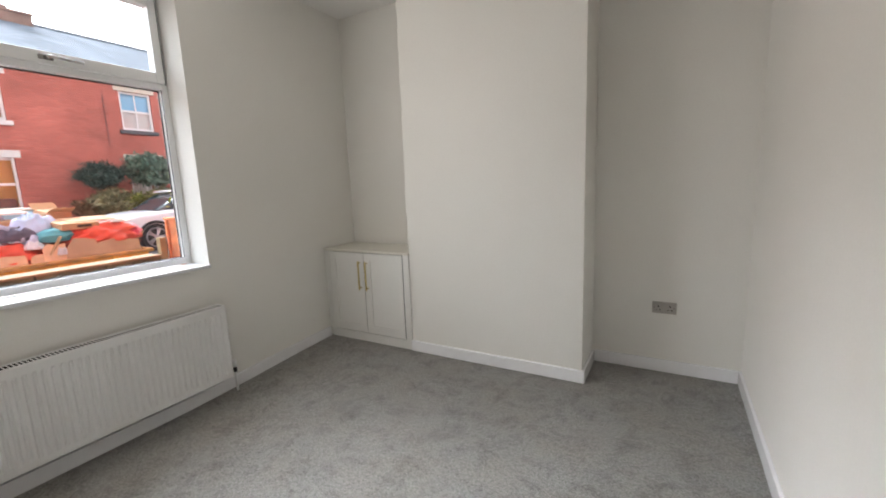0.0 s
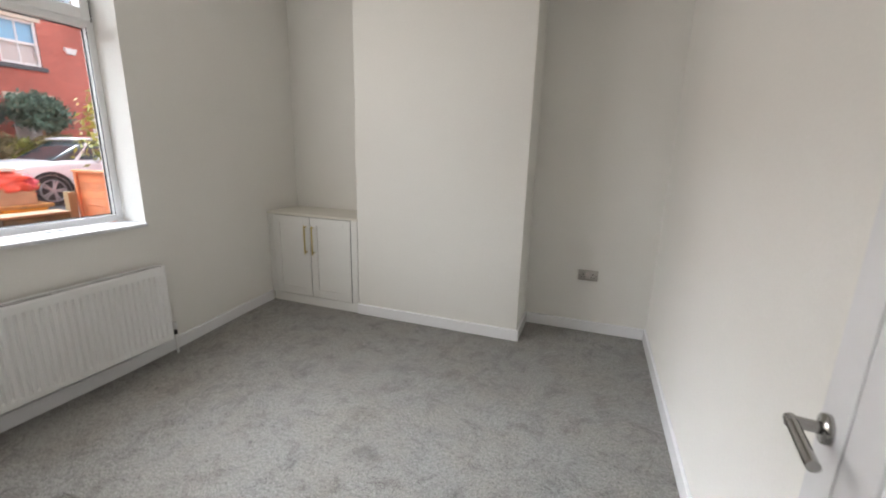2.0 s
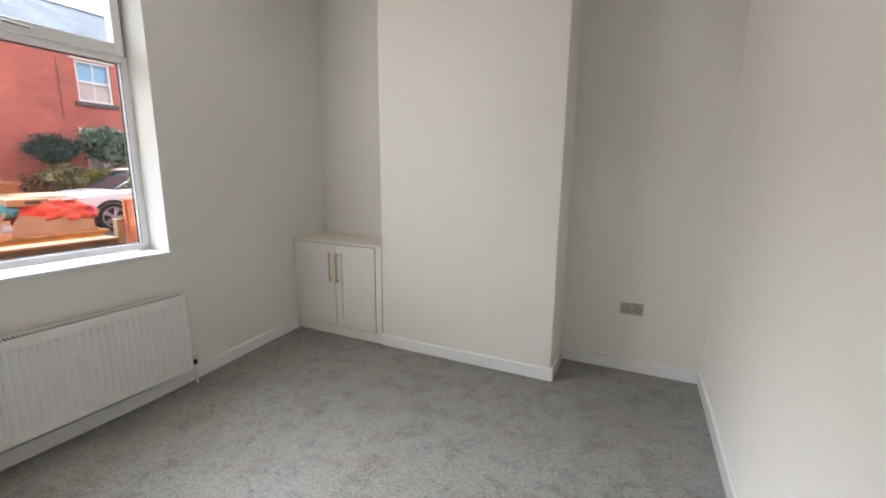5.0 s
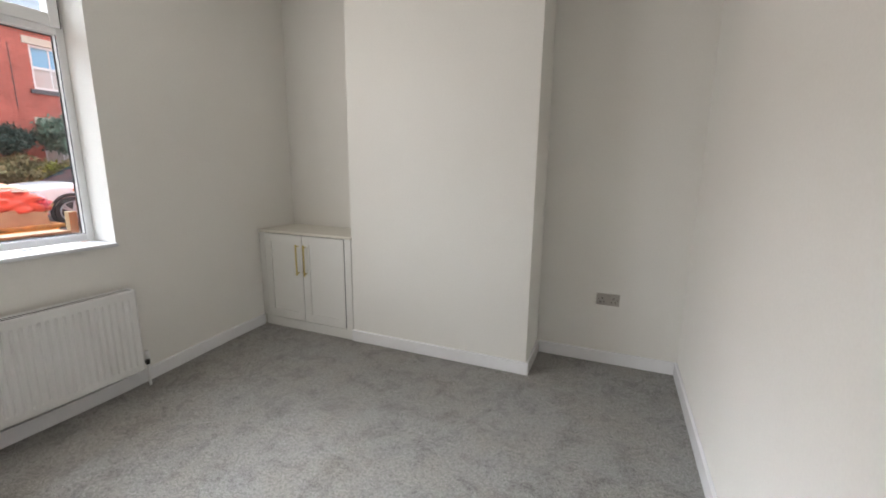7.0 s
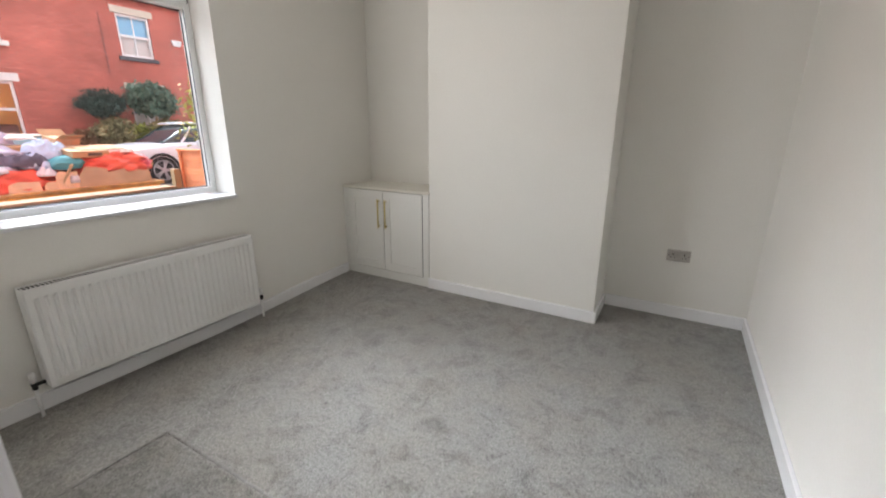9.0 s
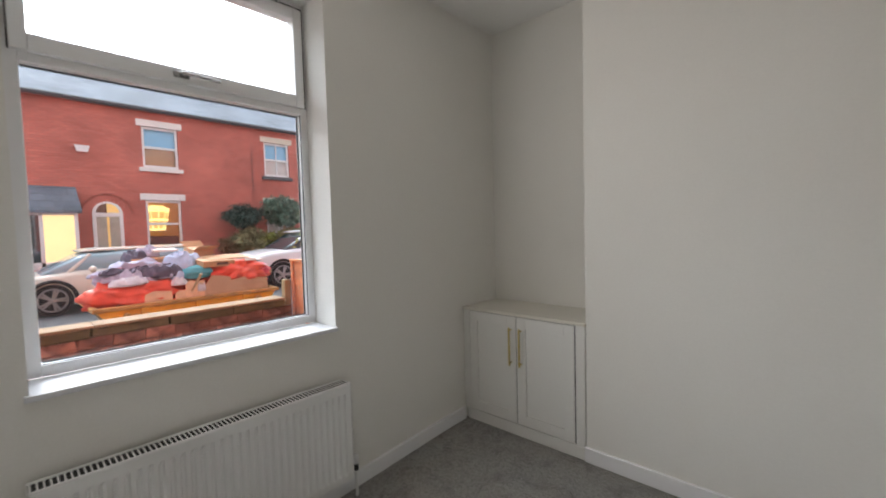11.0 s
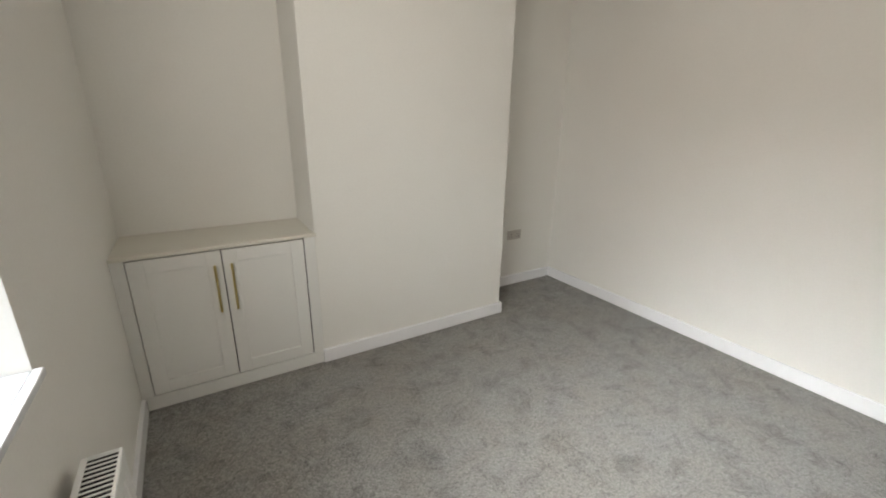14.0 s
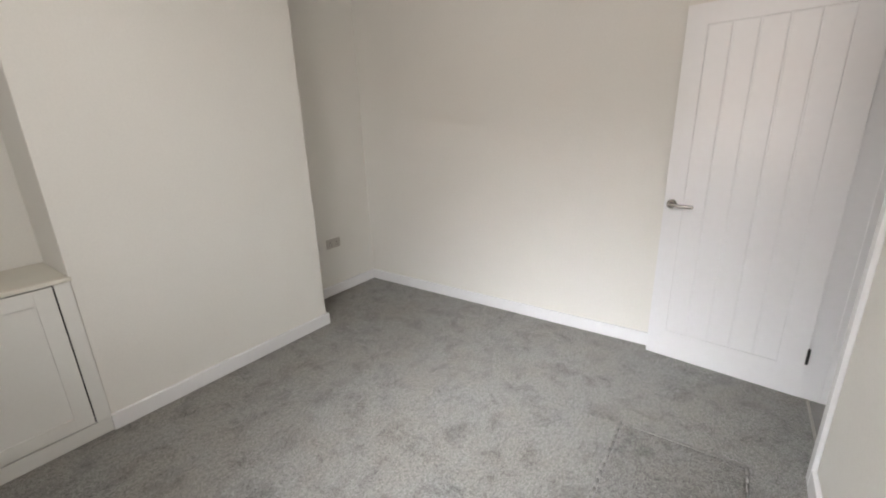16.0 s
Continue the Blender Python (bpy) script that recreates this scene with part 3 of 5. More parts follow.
# ---- alcove cupboard ----
def cupboard():
    x0, x1, yf, zt = XW, CB0, 2.880, 0.833
    c = thing("alcove_cupboard", "off-white shaker cupboard built into the alcove", "cupboard", ((x0 + x1) / 2, 3.09, 0))
    t = Matrix.Translation((-(x0 + x1) / 2, -3.09, 0))

    def add(name, bm, m=CABINET, parent=c, label="", smooth=False):
        bm.transform(t)
        return part(name, bm, m, parent, label, smooth)

    add("top", boxes((x0 + 0.001, x1 - 0.001, yf - 0.008, YF - 0.001, zt - 0.020, zt), (x1 - 0.001, x1 + 0.008, yf - 0.008, CBY - 0.001, zt - 0.020, zt), bevel=0.002), CABTOP, label="cream cupboard top")
    add("plinth", boxes((x0 + ST, x1, yf + 0.006, yf + 0.022, 0.0, 0.078), bevel=0.002))
    add("filler", boxes((x0 + 0.001, -2.345, yf + 0.002, yf + 0.018, 0.08, zt - 0.021), bevel=0.001))
    add("filler", boxes((-1.534, x1 - 0.001, yf + 0.002, yf + 0.018, 0.08, zt - 0.021), bevel=0.001))
    add("carcass", boxes((-2.345, -2.327, yf + 0.027, YF - 0.002, 0.08, zt - 0.021), (-1.552, -1.534, yf + 0.027, YF - 0.002, 0.08, zt - 0.021), (-2.327, -1.552, yf + 0.03, YF - 0.002, 0.08, 0.098)), CABINET)
    # Added dark sheet: the shade behind the doors as a colour.
    add("gap_shade", boxes((-2.344, -1.535, yf + 0.0215, yf + 0.026, 0.082, zt - 0.022)), SHADOW, label="dark sheet painting the shade behind the doors")
    # Added dark strips fill the gaps to paint their shade.
    for ga, gb in ((-1.9502, -1.9448), (-1.5405, -1.5345)):
        add("door_gap_shade", boxes((ga, gb, yf + 0.005, yf + 0.021, 0.088, zt - 0.029)), SHADOW, label="dark strip painting the shade beside the door")
    for d0, d1, hx in ((-2.341, -1.9502, -1.985), (-1.9448, -1.5405, -1.908)):
        z0, z1, w = 0.086, zt - 0.0275, 0.068
        door = add("door", boxes((d0, d0 + w, yf, yf + 0.02, z0, z1), (d1 - w, d1, yf, yf + 0.02, z0, z1), (d0 + w, d1 - w, yf, yf + 0.02, z0, z0 + w), (d0 + w, d1 - w, yf, yf + 0.02, z1 - w, z1), bevel=0.0018, seg=2), CABINET, label="shaker door")
        add("door_panel", boxes((d0 + w - 0.004, d1 - w + 0.004, yf + 0.009, yf + 0.016, z0 + w - 0.004, z1 - w + 0.004)), CABINET, door)
        hd = bmesh.new()
        box(hd, hx - 0.006, hx + 0.006, yf - 0.034, yf - 0.024, 0.482, 0.738)
        bmesh.ops.bevel(hd, geom=hd.edges[:], offset=0.002, segments=2, affect="EDGES")
        for z in (0.500, 0.720):
            tube(hd, (hx, yf - 0.026, z), (hx, yf + 0.001, z), 0.005)
        add("handle", hd, BRASS, door, "brushed brass bar handle")
    return c


cupboard()


# ---- double socket ----
def socket():
    cx, cz, y = 0.366, 0.469, YF
    s = thing("double_socket", "brushed steel double socket plate on the wall", "socket", (cx, y, cz))

    def add(name, bm, m, label=""):
        return part(name, bm, m, s, label)

    add("plate", boxes((-0.075, 0.075, -0.007, 0.0, -0.042, 0.042), bevel=0.003, seg=2), STEEL)
    for sx in (-0.036, 0.036):
        add("rocker", boxes((sx * 0.45 - 0.006, sx * 0.45 + 0.006, -0.011, -0.0065, 0.012, 0.034), bevel=0.0015), STEEL, "small rocker switch")
        # Pin holes are flat dark blocks, their inner shade painted on the plate.
        pins = boxes((sx - 0.004, sx + 0.004, -0.0078, -0.0072, 0.003, 0.014), (sx - 0.0155, sx - 0.0075, -0.0078, -0.0072, -0.020, -0.0135), (sx + 0.0075, sx + 0.0155, -0.0078, -0.0072, -0.020, -0.0135))
        add("pin_holes", pins, SHADOW, "pin holes with their inner shade painted on")
    for sx in (-0.062, 0.062):
        add("screw", tube(bmesh.new(), (sx, -0.0085, 0), (sx, -0.006, 0), 0.0035), CHROME)


socket()


# ---- room door ----
def room_door():
    w, h, th = 0.756, 1.981, 0.036
    g, sx, b0, b1, z0, z1 = 0.0035, 0.0, 0.108, 0.658, 0.17, 1.882
    fr = boxes((0, th, 0, b0, 0, h), (0, th, b1, w, 0, h), (0, th, b0, b1, 0, z0), (0, th, b0, b1, z1, h))
    bmesh.ops.remove_doubles(fr, verts=fr.verts[:], dist=1e-5)
    core = bmesh.new()
    box(core, 0.006, th - 0.006, b0 - 0.01, b1 + 0.01, z0 - 0.01, z1 + 0.01)
    d = structure("door_1", fr, GLOSS, "white cottage door with vertical grooves, standing open", "door")
    part("core", core, GLOSS, d)
    n = 5
    p = (b1 - b0) / n
    for i in range(n):
        part("board", boxes((0.0008, th - 0.0008, b0 + i * p + g, b0 + (i + 1) * p - g, z0 + g, z1 - g), bevel=0.0028), GLOSS, d)
    for face, s in ((0.0, -1), (th, 1)):
        hy, hz = 0.715, 0.963
        rose = part("handle_rose", tube(bmesh.new(), (face, hy, hz), (face + s * 0.010, hy, hz), 0.026, 0.0255, 28), CHROME, d, "round chrome rose", True)
        lv = tube(bmesh.new(), (face + s * 0.008, hy, hz), (face + s * 0.058, hy, hz), 0.0105, None, 20)
        tube(lv, (face + s * 0.050, hy + 0.010, hz), (face + s * 0.050, hy - 0.118, hz - 0.003), 0.0098, None, 20)
        part("lever", lv, CHROME, rose, "chrome lever handle")
    part("latch", boxes((th / 2 - 0.011, th / 2 + 0.011, w - 0.001, w + 0.0015, 0.933, 0.993)), STEEL, d, "steel latch plate")
    for z in (0.20, 1.76):
        hg = boxes((0.0, 0.03, -0.003, 0.0, z, z + 0.085))
        tube(hg, (-0.005, -0.004, z), (-0.005, -0.004, z + 0.085), 0.006)
        part("hinge", hg, HINGE, d, "dark butt hinge")
    d.matrix_world = pose(0.660, 0.040, 0.004, 0, 0, -7.0)
    return d


room_door()


# ---- street ----
ROAD_Z = -0.05
structure("ground", boxes((-600, 600, -600, 600, -0.6, -0.12)), EARTH, "flat ground reaching the horizon", "ground")
structure("road", boxes((-13.2, -6.9, -80, 80, -0.3, ROAD_Z)), ASPHALT, "grey asphalt street", "road")
structure("pavement", boxes((-6.9, -5.56, -80, 80, -0.3, 0.06), bevel=0.01), PAVING, "concrete pavement in front of the garden wall", "pavement")
structure("far_pavement", boxes((-14.6, -13.2, -80, 80, -0.3, 0.06), bevel=0.01), PAVING, "concrete pavement on the far side", "pavement")
structure("front_garden", boxes((-5.3, XO - 0.022, -80, 80, -0.3, 0.16)), SOIL, "bare gravelly soil of the front garden", "garden")
structure("far_gardens", boxes((-16.0, -14.6, -80, 80, -0.3, 0.08)), SOIL, "soil of the far front gardens", "garden")


# ---- houses across the street ----
HX = -16.0


def sash_window(parent, y0, y1, z0, z1, panes, backing, lintel, sill, lit=False):
    """A sash window set back in its opening, with stone head and sill."""
    w = part("window", boxes((HX - 0.09, HX - 0.045, y0, y0 + 0.07, z0, z1), (HX - 0.09, HX - 0.045, y1 - 0.07, y1, z0, z1), (HX - 0.09, HX - 0.045, y0 + 0.07, y1 - 0.07, z0, z0 + 0.08), (HX - 0.09, HX - 0.045, y0 + 0.07, y1 - 0.07, z1 - 0.07, z1), (HX - 0.085, HX - 0.05, y0 + 0.07, y1 - 0.07, (z0 + z1) / 2 - 0.035, (z0 + z1) / 2 + 0.035), *([(HX - 0.08, HX - 0.055, (y0 + y1) / 2 - 0.02, (y0 + y1) / 2 + 0.02, z0 + 0.08, z1 - 0.07)] if panes == 4 else []), bevel=0.006), UPVC, parent, "white sash window")
    for a, b, bk in (((z0 + z1) / 2 + 0.03, z1 - 0.06, backing[0]), (z0 + 0.07, (z0 + z1) / 2 - 0.03, backing[1])):
        p = part("pane", boxes((HX - 0.075, HX - 0.07, y0 + 0.06, y1 - 0.06, a, b)), PANE if bk is not FAR_PANE else FAR_PANE, w)
        p.visible_shadow = False
        if bk is not FAR_PANE:
            # Blue sheets here hold the painted sky reflection; the others are blinds and curtains.
            part("blind", boxes((HX - 0.18, HX - 0.16, y0 + 0.03, y1 - 0.03, a - 0.02, b + 0.02)), bk, w)
    part("lintel", boxes((HX - 0.1, HX + 0.025, y0 - 0.13, y1 + 0.13, z1, z1 + 0.21), bevel=0.008), lintel, parent, "painted stone lintel")
    part("sill", boxes((HX - 0.1, HX + 0.07, y0 - 0.11, y1 + 0.11, z0 - 0.13, z0), bevel=0.01), sill, parent, "painted stone sill")
    return w


def arch_door(parent, yc, colour, lit):
    """A front door under a round brick arch with a glazed fanlight."""
    w, zt = 0.36, 2.1
    ring = bmesh.new()
    k = 21
    for i in range(k):
        a0, a1 = math.pi * i / k + 0.03, math.pi * (i + 1) / k - 0.03
        q = [(yc + r * math.cos(a), zt + r * math.sin(a) * 0.95) for r, a in ((w + 0.21, a0), (w + 0.26, a0), (w + 0.26, a1), (w + 0.21, a1))]
        lo = [ring.verts.new((HX - 0.05, y, z)) for y, z in q]
        hi = [ring.verts.new((HX + 0.022, y, z)) for y, z in q]
        ring.faces.new(hi)
        for j in range(4):
            ring.faces.new((lo[j], lo[(j + 1) % 4], hi[(j + 1) % 4], hi[j]))
    bmesh.ops.recalc_face_normals(ring, faces=ring.faces[:])
    part("brick_arch", ring, BRICK_ARCH, parent, "arch of dark and red bricks")
    fan = [(yc + w * math.cos(a), zt + w * math.sin(a)) for a in np.linspace(0, math.pi, 13)]
    part("arch_panel", prism(fan, "x", HX + 0.004, HX + 0.012), UPVC, parent, "white half-round arch frame")
    fan = [(yc + 0.27 * math.cos(a), zt + 0.03 + 0.27 * math.sin(a)) for a in np.linspace(0, math.pi, 13)]
    part("fanlight", prism(fan, "x", HX + 0.014, HX + 0.02), FAN_GLASS, parent, "dark half-round fanlight")
    part("fanlight_glow", prism([(y if y > yc - 0.02 else yc - 0.02, z) for y, z in fan], "x", HX + 0.021, HX + 0.024), lit, parent, "amber light in the fanlight")
    d = part("door", boxes((HX + 0.002, HX + 0.03, yc - w, yc - w + 0.09, 0.1, zt), (HX + 0.002, HX + 0.03, yc + w - 0.09, yc + w, 0.1, zt), (HX + 0.002, HX + 0.03, yc - w + 0.09, yc + w - 0.09, zt - 0.09, zt), (HX + 0.002, HX + 0.018, yc - w + 0.09, yc + w - 0.09, 0.1, 1.0), bevel=0.006), colour, parent, "white front door with a glazed upper half")
    part("door_pane", boxes((HX + 0.006, HX + 0.010, yc - w + 0.09, yc - 0.03, 1.0, zt - 0.09)), DOOR_GLASS, d)
    part("door_pane", boxes((HX + 0.006, HX + 0.010, yc + 0.03, yc + w - 0.09, 1.0, zt - 0.09)), DOOR_GLASS if lit is not FAR_PANE else lit, d)
    part("glazing_bar", boxes((HX + 0.004, HX + 0.016, yc - 0.03, yc + 0.03, 1.0, zt - 0.09), bevel=0.003), lit, d, "amber strip of stained glass")


FAN_GLASS = mat("dark fanlight glass", (0.16, 0.10, 0.07), 0.1, spec=0.7)
DOOR_GLASS = mat("obscure door glass", (0.46, 0.44, 0.37), 0.25, vary=0.2, grain=9)
BRICK_ARCH = mat("dark arch brick", (0.24, 0.07, 0.05), 0.85, vary=0.3, grain=6)


def house(y0, y1, win_y, door_y, half, panes, backing_up, backing_low, lintel, sill, lit, label):
    h = thing("terraced_house", label, "house", (HX, (y0 + y1) / 2, 0), "red brick terrace across the street")
    t = Matrix.Translation((-HX, -(y0 + y1) / 2, 0))
    before = set(bpy.data.objects)
    ez, rz, depth = 5.42, 7.40, 7.2
    up, low = (win_y - half, win_y + half, 3.55, 4.82), (win_y - half, win_y + half, 1.05, 2.53)
    cells, ys, zs = [], (y0, up[0], up[1], y1), (-0.1, low[2], low[3], up[2], up[3], ez)
    for i in range(3):
        for j in range(5):
            if not (i == 1 and j in (1, 3)):
                cells.append((HX - 0.3, HX, ys[i], ys[i + 1], zs[j], zs[j + 1]))
    wall = boxes(*cells)
    bmesh.ops.remove_doubles(wall, verts=wall.verts[:], dist=1e-4)
    box(wall, HX - depth, HX - depth + 0.3, y0, y1, -0.1, ez)
    box(wall, HX - depth + 0.3, HX - 0.3, y0, y0 + 0.1, -0.1, ez)
    box(wall, HX - depth + 0.3, HX - 0.3, y1 - 0.1, y1, -0.1, ez)
    part("wall", wall, BRICK, h)
    xm = HX - depth / 2
    part("roof", prism([(HX + 0.22, ez - 0.06), (xm, rz), (HX - depth - 0.22, ez - 0.06), (HX - depth - 0.22, ez - 0.14), (HX + 0.22, ez - 0.14)], "y", y0, y1), SLATE, h, "blue-grey slate roof")
    part("ridge_tiles", prism([(xm - 0.16, rz - 0.06), (xm, rz + 0.06), (xm + 0.16, rz - 0.06)], "y", y0, y1), TERRACOTTA_DARK, h, "grey ridge tiles")
    g = part("gutter", tube(bmesh.new(), (HX + 0.2, y0, ez - 0.11), (HX + 0.2, y1, ez - 0.11), 0.06, None, 10), STONED, h, "dark gutter", True)
    sash_window(h, *up, panes, backing_up, lintel, sill)
    sash_window(h, *low, panes, backing_low, lintel, sill)
    arch_door(h, door_y, UPVC, lit)
    for o in set(bpy.data.objects) - before:
        if o.parent is h:
            o.matrix_parent_inverse = t
    return h


TERRACOTTA_DARK = mat("grey ridge tile", (0.16, 0.17, 0.19), 0.8)
WARM = glow("warm lit hallway", (0.95, 0.66, 0.24), 0.06)
house(-6.6, -2.35, -4.6, -3.2, 0.5, 2, (FAR_PANE, FAR_PANE), (FAR_PANE, BLIND), STONEW, STONEW, FAR_PANE, "red brick terraced house with a slate roof")
house(-2.35, 2.02, -0.5, 1.25, 0.5, 2, (FAR_PANE, FAR_PANE), (FAR_PANE, BLIND), STONEW, STONEW, WARM, "red brick terraced house with a small lit porch")
house(2.02, 6.35, 4.26, 2.83, 0.485, 2, (SKY_REFLECTION, CURTAIN), (PANE, PANE), STONEW, STONEW, WARM, "red brick terraced house with white lintels and a lit window")
house(6.35, 10.75, 8.06, 10.0, 0.49, 4, (SKY_REFLECTION, NET), (SKY_REFLECTION, NET), STONEC, STONED, FAR_PANE, "red brick terraced house with cream lintels behind bushes")
house(10.75, 15.0, 11.95, 13.6, 0.49, 4, (SKY_REFLECTION, NET), (FAR_PANE, BLIND), STONEC, STONEW, FAR_PANE, "red brick terraced house partly hidden by a tree")
house(15.0, 19.4, 17.4, 16.0, 0.49, 2, (FAR_PANE, BLIND), (FAR_PANE, BLIND), STONEW, STONEW, FAR_PANE, "red brick terraced house with a slate roof")
house(19.4, 23.8, 21.0, 22.6, 0.49, 2, (FAR_PANE, BLIND), (FAR_PANE, BLIND), STONEW, STONEW, FAR_PANE, "red brick terraced house with a slate roof")

# lit room behind the lower window
room = thing("lit_front_room", "orange front room lit by an amber lamp", "room", (HX - 1.6, 4.26, 0.9))
part("room_wall", boxes((-0.05, 0.0, -0.9, 0.9, -0.6, 1.8), (0.0, 1.28, 0.9, 0.95, -0.6, 1.8), (0.0, 1.28, -0.95, -0.9, -0.6, 1.8), (0.0, 1.28, -0.9, 0.9, 1.8, 1.85), (0.0, 1.28, -0.9, 0.9, -0.65, -0.6)), ORANGE_ROOM, room)
lamp = bmesh.new()
for r, z in ((0.20, 1.50), (0.36, 1.42), (0.37, 1.34), (0.33, 1.05), (0.24, 0.72)):
    pts = [(0.55 + r * math.cos(a), r * math.sin(a), z) for a in np.linspace(0, 2 * math.pi, 21)]
    for p, q in zip(pts, pts[1:]):
        tube(lamp, p, q, 0.03, None, 6)
for a in np.linspace(0, 2 * math.pi, 11)[:-1]:
    tube(lamp, (0.55 + 0.2 * math.cos(a), 0.2 * math.sin(a), 1.5), (0.55 + 0.37 * math.cos(a), 0.37 * math.sin(a), 1.38), 0.028, None, 6)
    tube(lamp, (0.55 + 0.37 * math.cos(a), 0.37 * math.sin(a), 1.38), (0.55 + 0.24 * math.cos(a), 0.24 * math.sin(a), 0.72), 0.016, None, 6)
pendant = part("lamp", lamp, LAMP, room, "amber hooped pendant lamp, lit")
shade = bmesh.new()
for (ra, za), (rb, zb) in zip(((0.19, 1.5), (0.35, 1.42), (0.36, 1.34), (0.32, 1.05)), ((0.35, 1.42), (0.36, 1.34), (0.32, 1.05), (0.23, 0.72))):
    for a, b in zip(np.linspace(0, 2 * math.pi, 21), np.linspace(0, 2 * math.pi, 21)[1:]):
        shade.faces.new([shade.verts.new((0.55 + r * math.cos(q), r * math.sin(q), z)) for r, q, z in ((ra, a, za), (ra, b, za), (rb, b, zb), (rb, a, zb))])
bmesh.ops.remove_doubles(shade, verts=shade.verts[:], dist=1e-4)
part("shade", shade, SHADE, pendant, "amber fabric shade", True)
part("sofa", boxes((0.8, 1.15, -0.45, 0.5, -0.6, 0.50), bevel=0.08, seg=3), CLOTHD, room, "dark sofa back")


def chimney(y, x, z0, label):
    c = thing("chimney_stack", label, "chimney", (x, y, z0))
    part("stack", boxes((-0.3, 0.3, -0.46, 0.46, -0.4, 0.36), bevel=0.01), OLD_BRICK, c)
    part("cap", boxes((-0.34, 0.34, -0.50, 0.50, 0.28, 0.365), bevel=0.01), OLD_BRICK, c)
    part("chimney_pot", tube(bmesh.new(), (0, -0.16, 0.36), (0, -0.16, 0.52), 0.12, 0.10, 14), OLD_BRICK, c, "short weathered pot", True)


for y in (-2.35, 6.35, 15.0):
    chimney(y, HX - 3.6, 7.3, "weathered grey-brown brick chimney stack with one short pot")


def alarm_box(y, z):
    ob = part("alarm_box", prism([(-0.17, 0.09), (0.17, 0.09), (0.12, -0.09), (-0.12, -0.09)], "x", 0.0, 0.07), PLASTIC_W, None, "white alarm box on the brick wall")
    ob.location = (HX, y, z)
    return tagged(ob, "", "alarm box", "alarm boxes")


alarm_box(2.35, 3.95)
alarm_box(9.35, 4.18)
pipe = thing("drain_pipe", "thin dark cable running down the brick wall", "pipe", (HX + 0.02, 7.1, 0))
part("pipe", tube(bmesh.new(), (0, 0, 2.95), (0, 0, 4.75), 0.009, None, 8), STONED, pipe)

porch = thing("porch", "small white porch with a slate roof and lit windows", "porch", (HX + 0.9, 1.35, 0))
part("roof", prism([(0.15, 2.15), (-0.88, 2.85), (-0.88, 2.75), (0.15, 2.07)], "y", -0.8, 0.8), SLATE, porch, "slate porch roof")
part("frame", boxes((-0.02, 0.05, -0.72, -0.64, 0.1, 2.1), (-0.02, 0.05, 0.64, 0.72, 0.1, 2.1), (-0.02, 0.05, -0.04, 0.04, 0.1, 2.1), (-0.02, 0.05, -0.64, 0.64, 2.02, 2.1), (-0.02, 0.05, -0.64, 0.64, 0.1, 0.8), (-0.88, -0.02, 0.68, 0.72, 0.1, 2.1), (-0.88, -0.02, -0.72, -0.68, 0.1, 2.1), bevel=0.006), UPVC, porch)
part("pane", boxes((0.01, 0.016, -0.64, -0.04, 0.8, 2.02)), FAR_PANE, porch)
part("pane", boxes((0.01, 0.016, 0.04, 0.64, 0.8, 2.02)), PORCH_LIGHT, porch, "pane lit from inside")

# low far garden walls
structure("far_garden_wall", boxes((-14.75, -14.55, -20, 40, 0.0, 0.55), (-14.79, -14.51, -20, 40, 0.55, 0.63), bevel=0.01), BRICK, "low brick wall of the far front gardens", "wall")


# ---- plants ----
def leaves(count, centre, radii, size, seed, clumps=60, flat=0.35):
    """Leaf blades gathered in clumps through an uneven crown."""
    rng = np.random.default_rng(seed)
    d = rng.normal(size=(clumps, 3))
    d /= np.linalg.norm(d, axis=1)[:, None]
    cc = d * (rng.random(clumps)[:, None] ** 0.45) * np.array(radii) * 0.85
    which = rng.integers(0, clumps, count)
    p = cc[which] + rng.normal(size=(count, 3)) * np.array(radii) * 0.17 + np.array(centre)
    u = rng.normal(size=(count, 3))
    u /= np.linalg.norm(u, axis=1)[:, None]
    w = np.cross(u, rng.normal(size=(count, 3)))
    w /= np.linalg.norm(w, axis=1)[:, None]
    s = size * rng.uniform(0.6, 1.3, count)[:, None]
    pts = np.stack([p - u * s, p + w * s * flat, p + u * s, p - w * s * flat], axis=1).reshape(-1, 3)
    return pts, np.arange(count * 4).reshape(-1, 4)


def leaf_mesh(name, groups, material):
    pts, faces, k = [], [], 0
    for a, b in groups:
        pts.append(a)
        faces.append(b + k)
        k += len(a)
    me = bpy.data.meshes.new(name)
    me.from_pydata(np.concatenate(pts).tolist(), [], np.concatenate(faces).tolist())
    me.materials.append(material)
    return me


def bush(name, label, at, radii, height, count, size, material, seed, trunk=0.06, stems=3):
    b = thing(name, label, "bush", at)
    tr = bmesh.new()
    rng = random.Random(seed)
    for i in range(stems):
        a = rng.uniform(0, 6.28)
        mid = (0.1 * math.cos(a), 0.1 * math.sin(a), (height - radii[2]) * 0.6)
        tube(tr, (0.03 * math.cos(a), 0.03 * math.sin(a), -0.05), mid, trunk, trunk * 0.8, 8)
        tube(tr, mid, (radii[0] * 0.4 * math.cos(a), radii[1] * 0.4 * math.sin(a), height), trunk * 0.8, trunk * 0.3, 8)
    part("trunk", tr, BARK, b)
    c = new("crown", leaf_mesh("crown", [leaves(count, (0, 0, height), radii, size, seed)], material))
    c.parent = b
    return b


